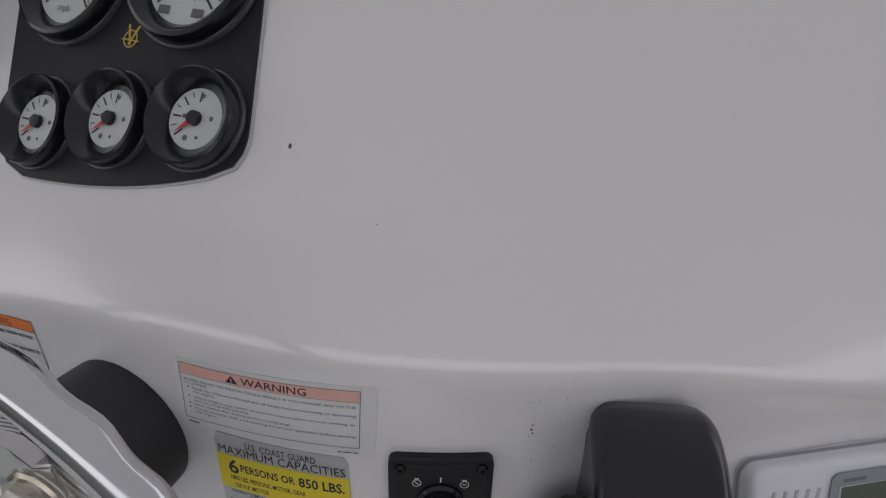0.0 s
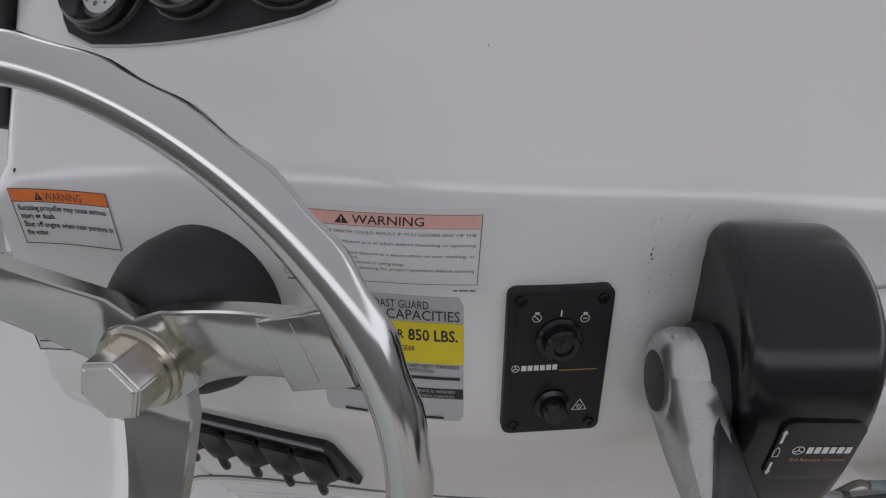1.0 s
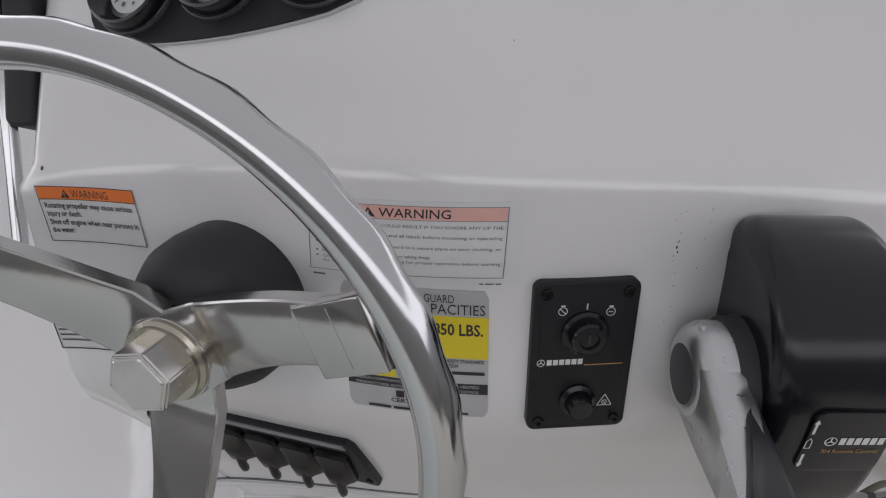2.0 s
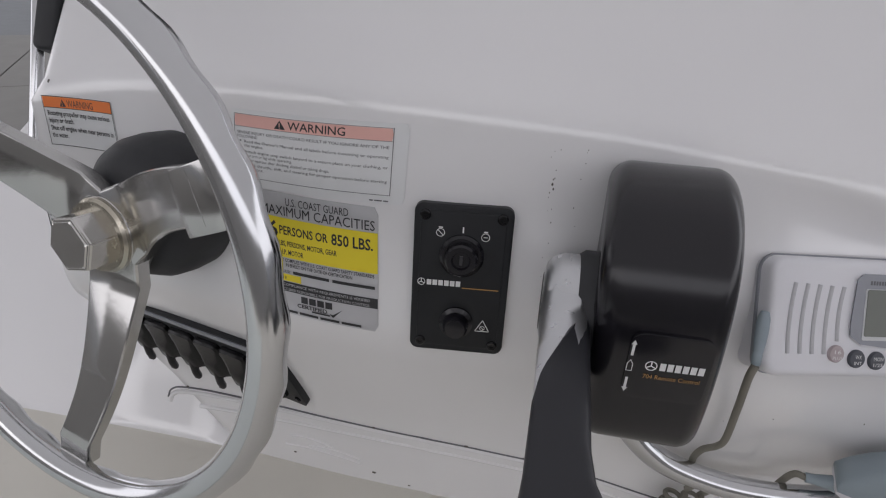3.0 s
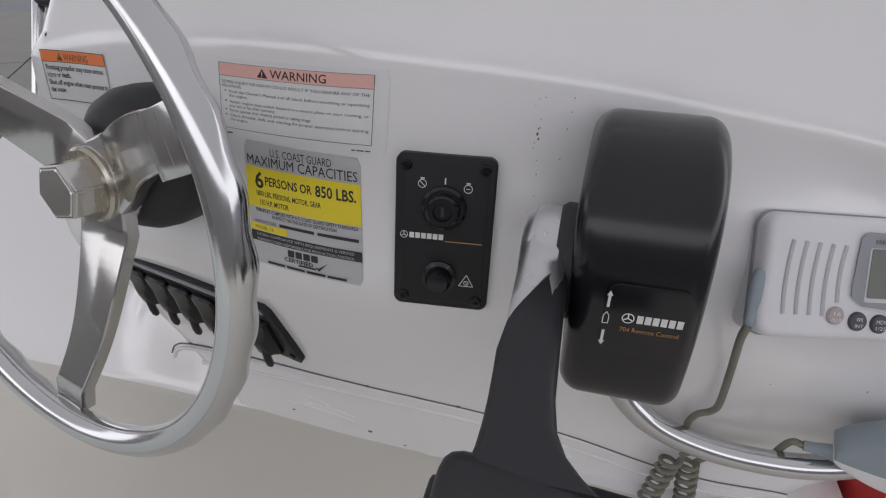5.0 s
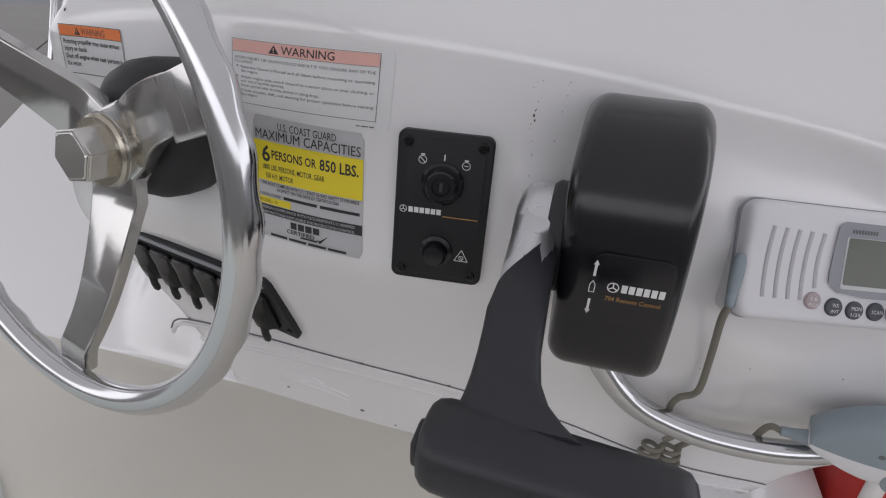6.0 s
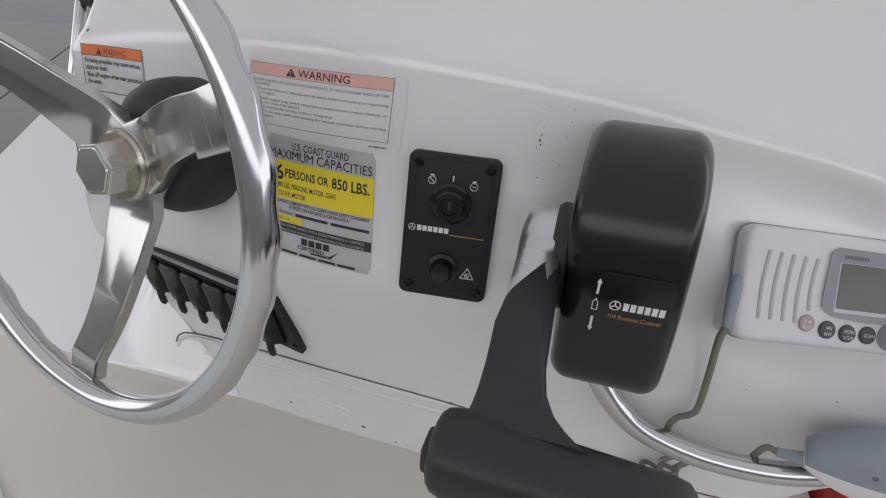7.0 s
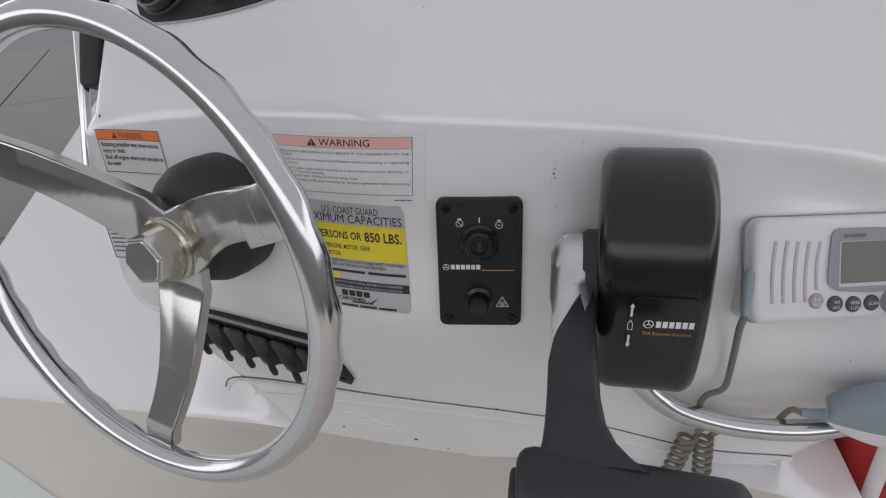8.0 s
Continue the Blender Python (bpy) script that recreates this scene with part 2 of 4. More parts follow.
def crown(x):
    """The height of the rounded ridge between face and dash."""
    return 0.9099 - 0.0470 * x - 0.3716 * x * x - 0.0497 * x ** 3


def soft(v, w):
    return 0 if v <= -w else v if v >= w else (v + w) ** 2 / (4 * w)


def skin(x, z):
    s = z - crown(x)
    near = min(1, max(0, (x - 0.14) / 0.26))
    high = min(1, max(0, (z - 0.79) / 0.09))
    high = high * high * (3 - 2 * high)
    wide = min(1, max(0, (x - 0.10) / 0.22))
    under = min(1, max(0, (-0.004 - s) / 0.120))
    fuller = 0.022 * near * near * (3 - 2 * near) * high + 0.034 * wide * wide * (3 - 2 * wide) * under * under * (3 - 2 * under)
    low = min(1, max(0, (0.61 - z) / 0.13))
    flat = 1 - 0.65 * low * low * (3 - 2 * low) * (1 if x < 0 else 0)
    return 0.40 + bow(x) * flat - fuller + 0.137 * (z - 0.84) + 0.713 * soft(s, 0.0105) + 0.48 * soft(-0.188 - s, 0.022) - 0.17 * soft(-0.335 - s, 0.015)


def stand(x, z, out=0.0, turn=0.0):
    """A frame on the console's skin: x to the right along it, y up along it, z out of it."""
    d = 1e-3
    tx = Vector((2 * d, skin(x + d, z) - skin(x - d, z), 0)).normalized()
    tz = Vector((0, skin(x, z + d) - skin(x, z - d), 2 * d)).normalized()
    n = tx.cross(tz).normalized()
    ty = n.cross(tx)
    m = Matrix((tx, ty, n)).transposed().to_4x4()
    m.translation = Vector((x, skin(x, z), z)) + n * out
    return m @ pose(0, 0, 0, 0, 0, turn)


def left_edge(z, x=-0.39):
    s = z - crown(x)
    return -0.394 + 0.016 * min(1, max(0, (s + 0.012) / 0.018)) - 0.09 * max(0, s) + 0.48 * max(0, 0.66 - z) + 0.55 * max(0, 0.585 - z)


def right_edge(z):
    return 0.475 - 0.040 * min(1, max(0, (0.61 - z) / 0.08)) - 0.42 * max(0, 0.56 - z)


def console():
    ob = thing("console", (0, 0.75, 0.42), "white fibreglass helm console with bowed face, standing on the deck", "boat console")
    bm = bmesh.new()
    ss = [0.42, 0.34, 0.26, 0.2, 0.15, 0.11, 0.08, 0.06, 0.045, 0.032] + [0.024 - 0.003 * i for i in range(17)] + [-0.03, -0.045, -0.07, -0.10, -0.13, -0.15] + [-0.165 - 0.005 * i for i in range(15)] + [-0.25, -0.27, -0.30, -0.34, -0.38, -0.42, -0.46]
    n = 60
    rows = []
    for s in ss:
        row = []
        zl, zr = s + crown(-0.39), s + crown(0.46)
        xl, xr = left_edge(max(zl, 0.463)), right_edge(max(zr, 0.40))
        r = 0.022
        cols = []
        for i in range(n + 1):
            cols.append((xl + (xr - xl) * i / n, 0.0))
        for x, _ in cols:
            z = max(s + crown(x), 0.463 - 0.35 * max(0, x - 0.12) ** 2)
            row.append((x, skin(x, z), z))
        left = [(xl - 0.014 * math.sin(a), row[0][1] + 0.014 * (1 - math.cos(a)) + (0.01 * math.sin(a)), row[0][2]) for a in [radians(v) for v in (90, 67, 45, 22)]]
        right = [(xr + r * math.sin(a), row[-1][1] + r * (1 - math.cos(a)) + (0.01 * math.sin(a)), row[-1][2]) for a in [radians(v) for v in (22, 45, 67, 90)]]
        back_l, back_r = (xl - 0.014, 1.15, row[0][2]), (xr + r, 1.15, row[-1][2])
        rows.append([bm.verts.new(q) for q in [back_l] + left + row + right + [back_r]])
    for a, b in zip(rows, rows[1:]):
        for i in range(len(a) - 1):
            bm.faces.new((a[i], b[i], b[i + 1], a[i + 1]))
        bm.faces.new((a[-1], b[-1], b[0], a[0]))
    bm.faces.new(rows[0])
    bm.faces.new(rows[-1][::-1])
    bmesh.ops.remove_doubles(bm, verts=bm.verts, dist=1e-5)
    part("body", bm, GEL, ob, world=True, angle=75)
    return ob


console_ob = console()


# ---- deck, hull, ground ----
def deck():
    ob = thing("deck", (0, 0, 0.463), "off-white moulded fibreglass boat deck, slightly scuffed", "boat deck", kind="structure")
    bm = bmesh.new()
    # crowned sole, then the slope towards the bow beside the console
    us = [i / 44 for i in range(45)]
    ys = [-0.85, -0.6, -0.4, -0.25, -0.1, 0.1, 0.2, 0.3, 0.36, 0.40, 0.43, 0.445, 0.452, 0.457, 0.462, 0.467, 0.472, 0.48, 0.49, 0.52, 0.56, 0.62, 0.68, 0.74, 0.80, 0.86, 0.92]
    grid = []
    for y in ys:
        row = []
        x0 = -0.900 + 0.41 * max(0, y - 0.462)
        for u in us:
            x = x0 + (0.47 - x0) * u
            z = 0.463 - 0.03 * max(0, 0.36 - y) - 0.35 * max(0, x - 0.12) ** 2
            slope = 0.8 + 0.9 * min(1, max(0, (x + 0.41) / 0.03))
            slope *= min(1, max(0, (-0.232 - x) / 0.04))
            z += slope * soft(y - 0.463 - 0.10 * max(0, -0.50 - x), 0.006)
            row.append(bm.verts.new((x, y, z)))
        grid.append(row)
    cut = ys.index(0.462)
    for name, rows, mat, label in (("sole", grid[:cut + 1], DECK, ""), ("liner", grid[cut:], GEL, "smooth white sloping liner")):
        bm2 = bmesh.new()
        top = [[bm2.verts.new(v.co) for v in r_] for r_ in rows]
        low = [[bm2.verts.new(v.co - Vector((0, 0, 0.05))) for v in r_] for r_ in rows]
        for p, q in zip(top, top[1:]):
            for i in range(len(p) - 1):
                bm2.faces.new((p[i], p[i + 1], q[i + 1], q[i]))
        rim = top[0] + [r_[-1] for r_ in top[1:]] + top[-1][-2::-1] + [r_[0] for r_ in top[-2:0:-1]]
        rim2 = low[0] + [r_[-1] for r_ in low[1:]] + low[-1][-2::-1] + [r_[0] for r_ in low[-2:0:-1]]
        for i in range(len(rim)):
            j = (i + 1) % len(rim)
            bm2.faces.new((rim[i], rim2[i], rim2[j], rim[j]))
        bmesh.ops.delete(bm2, geom=[v for v in bm2.verts if not v.link_faces], context="VERTS")
        part(name, bm2, mat, ob, label, world=True, angle=60)
    bm.free()
    bm = slab(bmesh.new(), [(-0.62, 0.372), (-0.95, 0.46), (-0.95, -0.6), (-0.12, -0.6), (-0.20, 0.05), (-0.36, 0.255), (-0.46, 0.315)], 0.44, 0.4655, 0.004)
    part("nonskid_pad", bm, PAD, ob, "pale green-white raised non-skid pad", world=True)
    bm = bmesh.new()
    box(bm, 0.76, 0.335, 0.30, 0.56, 2.33, 0.05, 0.01)
    part("side_well", bm, DECK, ob, world=True)
    return ob


def hull():
    ob = thing("hull", (0, 0, -0.1), "white boat hull side below the deck edge", "boat hull", kind="structure")
    bm = bmesh.new()
    box(bm, 0.09, 0.36, 0.05, 1.84, 2.38, 0.44, 0.04)
    part("shell", bm, HULL, ob, world=True)
    return ob


def ground():
    ob = thing("ground", (0, 0, -0.62), "grey concrete yard with joints, dark asphalt beyond", "ground", kind="structure")
    bm = bmesh.new()
    bm.faces.new([bm.verts.new((x, y, -0.66)) for x, y in ((-400, -400), (400, -400), (400, 400), (-400, 400))])
    part("asphalt", bm, ASPHALT, ob, "dark grey asphalt", world=True)
    turned = pose(0, 0, 0, 0, 0, 33)
    for i in range(6):
        for j in range(5):
            bm = bmesh.new()
            box(bm, -11.35 + 3.7 * i, 9.55 - 3.7 * j, -0.66, 3.684, 3.684, 0.08, 0.006, 1)
            part("concrete_slab", moved(bm, turned), CONCRETE, ob, world=True)
    bm = box(bmesh.new(), -8, 29.0, -0.655, 60, 10, 0.09, 0.01, 1)
    part("far_pavement", moved(bm, turned), PALECONC, ob, "pale concrete strip past the asphalt", world=True)
    return ob


# Added behind the camera to keep low sky light off the console's face.
def sky_block_wall():
    ob = thing("sky_block_wall", (0, -4.0, -0.62), "unseen plain grey wall added behind the boat to block low sky", "wall", kind="structure")
    bm = box(bmesh.new(), 0, -4.1, 0.58, 16, 0.2, 2.4, 0.01, 1)
    part("block_slab", bm, RENDERED, ob, world=True)
    return ob


# Added out of view: cuts overhead sky light on dash and deck.
def canopy():
    ob = thing("canopy", (0, 0.25, 1.98), "unseen pale canopy added over the helm to hold back sky light", "canopy", kind="structure")
    bm = bmesh.new()
    sheet = [bm.verts.new((-4.2 + 0.84 * i, -1.6 + 0.35 * j, 1.95 - 0.03 * (i - 5) ** 2 / 25)) for j in range(11) for i in range(11)]
    for j in range(10):
        for i in range(10):
            bm.faces.new((sheet[11 * j + i], sheet[11 * j + i + 1], sheet[11 * j + i + 12], sheet[11 * j + i + 11]))
    part("canvas", bm, CANVAS, ob, world=True)
    return ob


deck(), hull(), ground(), sky_block_wall(), canopy()


# ---- steering wheel ----
def steering_wheel():
    n = Vector((-0.2406, -1.0, 0.1284)).normalized()
    right = Vector((1, 0, 0)) - n.x * n
    right.normalize()
    up = n.cross(right)
    m = Matrix((right, up, n)).transposed().to_4x4()
    m.translation = Vector((-0.2520, 0.3113, 0.8070))
    ob = thing("helm", (0, 0, 0), "polished stainless steel boat steering wheel with three spokes", "steering wheel", m=m)
    R, r = 0.1985, 0.0116
    bm = bmesh.new()
    seg, ring = 192, 20
    rings = []
    for i in range(seg):
        a = 2 * math.pi * i / seg
        c = Vector((math.cos(a), math.sin(a), 0))
        row = []
        for k in range(ring):
            b = 2 * math.pi * k / ring
            # finger notches on the far side of the rim
            back = max(0, -math.sin(b) * 0.75 + 0.25 * math.cos(b))
            rr = r * (1 + 0.27 * back * (0.5 + 0.5 * math.cos(30 * a)))
            row.append(bm.verts.new(c * (R + rr * math.cos(b)) + Vector((0, 0, rr * math.sin(b)))))
        rings.append(row)
    for i in range(seg):
        p, q = rings[i], rings[(i + 1) % seg]
        for k in range(ring):
            bm.faces.new((p[k], q[k], q[(k + 1) % ring], p[(k + 1) % ring]))
    part("rim", bm, STEEL, ob, "mirror-polished tubular rim with finger notches", angle=80)
    for a0, side in ((-97, 1), (21.5, 1), (151, -1)):
        bm = bmesh.new()
        a = radians(a0)
        e, f = Vector((math.cos(a), math.sin(a), 0)), Vector((-math.sin(a), math.cos(a), 0))
        rows = []
        N = 22
        for i in range(N + 1):
            t = i / N * (0.80 if a0 == 21.5 else 1)
            rad = 0.012 + (R - 0.016) * t
            v = min(1, max(0, (t - 0.14) / 0.72))
            off = -0.055 + 0.045 * v + 0.004 * math.sin(math.pi * v) * (1 - v) + (-0.003 * (t - 0.86) / 0.14 if t > 0.86 else 0)
            w = 0.0205 + 0.012 * (1 - t) ** 3 - (0.0045 if a0 == -97 else 0.0015) * t + (0.003 if a0 == 21.5 and t > 0.80 else 0)
            lat = side * (0.016 if a0 == -97 else 0.011) * math.sin(math.pi * t)
            th = 0.0068
            crossn = []
            prof = [(-1, -0.8), (-1, 0.70), (-0.96, 0.92), (-0.90, 1.0), (0.90, 1.0), (0.96, 0.92), (1, 0.70), (1, -0.8), (0.93, -1), (-0.93, -1)]
            for px, pz in prof:
                crossn.append(bm.verts.new(e * rad + f * (lat + px * w) + Vector((0, 0, off + pz * th))))
            rows.append(crossn)
        for p, q in zip(rows, rows[1:]):
            for k in range(len(p)):
                bm.faces.new((p[k], q[k], q[(k + 1) % len(p)], p[(k + 1) % len(p)]))
        bm.faces.new(rows[0])
        bm.faces.new(rows[-1][::-1])
        part("spoke", bm, CAST, ob, angle=24)
    a = radians(21.5)
    bm = box(bmesh.new(), 0, 0, 0, 0.042, 0.0425, 0.010, 0.0012, 2)
    moved(bm, Matrix.Translation((0.158 * math.cos(a) - 0.0055 * math.sin(a), 0.158 * math.sin(a) + 0.0055 * math.cos(a), -0.0120)) @ pose(0, 0, 0, 0, 0, 21.5) @ pose(0, 0, 0, 0, -8, 0))
    part("clamp_plate", bm, CAST, ob, "flat plate joining spoke and rim", angle=30)
    bm = lathe(bmesh.new(), [(0.0, -0.084), (0.030, -0.084), (0.036, -0.074), (0.036, -0.058), (0.031, -0.0475), (0.0, -0.0465)], 40)
    part("hub", bm, CAST, ob)
    bm = lathe(bmesh.new(), [(0.0, -0.050), (0.0300, -0.050), (0.0300, -0.0455), (0.0275, -0.0435), (0.0275, -0.0405), (0.0, -0.0405)], 40)
    part("washer", bm, BRASS, ob, "brass-tinted washer")
    bm = lathe(bmesh.new(), [(0.0, -0.042), (0.0235, -0.042), (0.0235, -0.0215), (0.0212, -0.0195), (0.0, -0.0192)], 6)
    moved(bm, pose(0, 0, 0, 0, 0, 12))
    bmesh.ops.bevel(bm, geom=[e for e in bm.edges if e.calc_length() > 0.012], offset=0.0012, segments=2, affect="EDGES")
    part("hub_nut", bm, NUTM, ob, "speckled chrome hexagon nut", smooth=False)
    return ob, m


wheel_ob, wheel_m = steering_wheel()


def steering_boot():
    ob = thing("steering_boot", (0, 0, 0), "black rubber tilt boot between wheel and console", "steering boot", m=wheel_m)
    prof = [(0.0, -0.064), (0.030, -0.064), (0.043, -0.067), (0.053, -0.075), (0.0585, -0.087), (0.060, -0.102), (0.059, -0.125), (0.057, -0.155), (0.0, -0.158)]
    bm = lathe(bmesh.new(), prof, 48, Matrix.Translation((0.006, 0.012, 0)))
    part("cover", bm, RUBBER, ob)
    bm = lathe(bmesh.new(), [(0.0, -0.075), (0.026, -0.075), (0.028, -0.067), (0.020, -0.060), (0.0, -0.060)], 32)
    part("shaft_collar", bm, BLACK, ob)
    return ob


steering_boot()


# ---- stickers that follow the skin ----
class Sheet:
    """A sticker whose flat x and y (metres from its middle) are laid on the console's skin."""

    def __init__(self, name, x, z, turn, label, shear=0.0, tall=1.0):
        self.ob = thing(name, (x, skin(x, z), z), label, "sticker")
        self.x, self.z, self.c, self.s, self.shear, self.tall = x, z, math.cos(radians(turn)), math.sin(radians(turn)), shear, tall

    def lay(self, name, bm, material, out, label="", parent=None):
        for v in bm.verts:
            px, py, pz = v.co
            py *= self.tall
            px += self.shear * py
            x = self.x + (px * self.c - py * self.s) * 0.985
            z = self.z + px * self.s + py * self.c
            m = stand(x, z)
            v.co = m.translation + m.to_3x3() @ Vector((0, 0, out + pz))
        return part(name, bm, material, parent or self.ob, label, world=True, angle=60)

    def plate(self, name, material, w, h, r, out, cx=0.0, cy=0.0, label="", thick=0.0004):
        bm = bmesh.new()
        nx, ny = max(2, int(w / 0.006)), max(2, int(h / 0.006))
        rows = []
        for j in range(ny + 1):
            y = -h / 2 + h * j / ny
            edge = 0
            if r and h / 2 - abs(y) < r:
                k = r - (h / 2 - abs(y))
                edge = r - math.sqrt(max(0, r * r - k * k))
            rows.append([bm.verts.new((cx + (-w / 2 + edge) + (w - 2 * edge) * i / nx, cy + y, 0)) for i in range(nx + 1)])
        for a, b in zip(rows, rows[1:]):
            for i in range(nx):
                bm.faces.new((a[i], a[i + 1], b[i + 1], b[i]))
        ext = bmesh.ops.extrude_face_region(bm, geom=list(bm.faces))
        for v in [g for g in ext["geom"] if isinstance(g, bmesh.types.BMVert)]:
            v.co.z += thick
        return self.lay(name, bm, material, out, label)

    def words(self, name, text, size, x, y, width=0.0, material=None, bold=0.0, out=0.0012):
        return self.lay(name, moved(letters(text, size, width, bold), Matrix.Translation((x, y, 0))), material or INK, out)

    def bars(self, name, boxes, material=None, out=0.0011):
        """Lines of (x, y, length, height)."""
        bm = bmesh.new()
        for x, y, w, h in boxes:
            n = max(1, int(w / 0.01))
            lo = [bm.verts.new((x + w * i / n, y, 0)) for i in range(n + 1)]
            hi = [bm.verts.new((x + w * i / n, y + h, 0)) for i in range(n + 1)]
            for i in range(n):
                bm.faces.new((lo[i], lo[i + 1], hi[i + 1], hi[i]))
        return self.lay(name, bm, material or INK, out)


def rim_lines(w, h, t):
    return [(-w / 2, h / 2 - t, w, t), (-w / 2, -h / 2, w, t), (-w / 2, -h / 2, t, h), (w / 2 - t, -h / 2, t, h)]


def triangle_sign(sheet, name, x, y, size, material, mark):
    bm = bmesh.new()
    bm.faces.new([bm.verts.new((x + size * a, y + size * b, 0)) for a, b in ((-0.58, 0), (0.58, 0), (0, 1))])
    sheet.lay(name, bm, material, 0.0012)
    sheet.bars("exclamation_mark", [(x - 0.05 * size, y + 0.30 * size, 0.1 * size, 0.38 * size), (x - 0.05 * size, y + 0.12 * size, 0.1 * size, 0.1 * size)], mark, 0.0015)


# engine warning
w = Sheet("warning_sticker", -0.0843, 0.8624, 2.0, "white warning sticker with a faded red heading, above the capacity plate", shear=0.08, tall=0.77)
w.plate("sheet", PAPER, 0.150, 0.0765, 0.002, 0.0002, 0, 0.00175)
w.plate("heading_band", PINK, 0.134, 0.0115, 0.001, 0.0007, -0.0035, 0.0295)
w.bars("border", [(-0.071, 0.0355, 0.135, 0.0004), (-0.071, -0.028, 0.135, 0.0005), (-0.071, -0.028, 0.0005, 0.064), (0.0635, -0.028, 0.0005, 0.064), (-0.071, 0.0233, 0.135, 0.0004)], INKGREY)
triangle_sign(w, "hazard_triangle", -0.0285, 0.0252, 0.0085, INK, PINK)
w.words("heading", "WARNING", 0.0112, -0.0215, 0.0256, 0.048, bold=0.0001)
for text, x, y, wid in (("SEVERE INJURY OR DEATH COULD RESULT IF YOU IGNORE ANY OF THE", -0.068, 0.0165, 0.129), ("FOLLOWING", -0.068, 0.0125, 0.019),
                        ("Read the Owner's Manual and all labels before mounting or operating", -0.0615, 0.0075, 0.1225), ("the engine.", -0.0615, 0.0035, 0.018),
                        ("Attach engine stop switch lanyard to a secure place on your clothing, or", -0.0615, -0.0025, 0.1225), ("your arm or leg while operating.", -0.0615, -0.0065, 0.044),
                        ("Never operate after drinking alcohol or taking drugs.", -0.0615, -0.0110, 0.076),
                        ("Check throttle, shift, and steering for proper operation before starting", -0.0615, -0.0160, 0.1225), ("the engine.", -0.0615, -0.0200, 0.018)):
    w.words("text_line", text, 0.0040, x, y, wid, INKGREY)
w.bars("bullets", [(-0.066, 0.0085, 0.0014, 0.0014), (-0.066, -0.0015, 0.0014, 0.0014), (-0.066, -0.0100, 0.0014, 0.0014), (-0.066, -0.0150, 0.0014, 0.0014)], INK)
w.bars("print_code", [(-0.069, -0.0335, 0.009, 0.0016)], INKGREY)
w.bars("print_code", [(0.0480, -0.0340, 0.003, 0.0012), (0.0520, -0.0340, 0.006, 0.0012), (0.0590, -0.0340, 0.004, 0.0012)], INKGREY)

# capacity plate
c = Sheet("capacity_plate", -0.0818, 0.7803, 0.6, "silver and yellow boat capacity plate on the console", shear=-0.01)
c.plate("sheet", FOIL, 0.105, 0.104, 0.003, 0.0002)
c.plate("yellow_band", YELLOW, 0.1045, 0.033, 0.0, 0.0007, 0, 0.0155)
c.plate("yellow_box", YELLOW, 0.036, 0.0058, 0.0, 0.0007, -0.0335, -0.0185)
c.plate("dark_band", INK, 0.1045, 0.0085, 0.0, 0.0007, 0, -0.0265)
c.words("agency", "U.S. COAST GUARD", 0.0088, -0.0265, 0.0425, 0.055)
c.words("title", "MAXIMUM CAPACITIES", 0.0112, -0.0495, 0.0338, 0.0995)
c.words("number_six", "6", 0.0185, -0.0435, 0.0155, 0.0085, bold=0.0004)
c.words("persons", "PERSONS OR", 0.0100, -0.0335, 0.0185, 0.044, bold=0.0002)
c.words("pounds", "850 LBS.", 0.0125, 0.0135, 0.0178, 0.035, bold=0.0003)
c.words("load", "1800 LBS, PERSONS, MOTOR, GEAR", 0.0062, -0.043, 0.0088, 0.061, bold=0.0001)
c.words("power", "150 H.P. MOTOR", 0.0062, -0.040, 0.0015, 0.028, bold=0.0001)
c.words("compliance", "THIS BOAT COMPLIES WITH U.S. COAST GUARD SAFETY STANDARDS", 0.0042, -0.0455, -0.0048, 0.095, bold=0.00005)
c.words("compliance", "IN EFFECT ON THE DATE OF CERTIFICATION", 0.0042, -0.029, -0.0088, 0.060, bold=0.00005)
c.words("maker", "MANUFACTURER:", 0.0038, -0.047, -0.0145, 0.022)
c.bars("maker_bars", [(-0.0225, -0.0145, 0.033, 0.0026), (0.0135, -0.0145, 0.0365, 0.0026)])
c.words("model", "MODEL: 18", 0.0040, -0.047, -0.0200, 0.018)
c.words("notice", "DESIGN COMPLIANCE WITH REQUIREMENTS IS VERIFIED", 0.0034, -0.046, -0.0258, 0.092, FOIL)
c.words("notice", "MANUFACTURER RESPONSIBLE FOR PRODUCTION CONTROL", 0.0034, -0.046, -0.0300, 0.092, FOIL)
c.bars("certifier_mark", [(-0.016 + 0.0075 * i, -0.0385, 0.0062, 0.0058) for i in range(4)] + [(-0.0065, -0.0455, 0.017, 0.0016)])
c.words("certified", "CERTIFIED", 0.0052, -0.020, -0.0432, 0.028, bold=0.0001)
bm = bmesh.new()
bm.faces.new([bm.verts.new((a, b, 0)) for a, b in ((0.010, -0.0425), (0.013, -0.0460), (0.022, -0.0370), (0.013, -0.0432))])
c.lay("check_mark", bm, INK, 0.0012)
c.bars("association", [(-0.038 + 0.0195 * i, -0.0502, 0.0175, 0.0024) for i in range(4)])

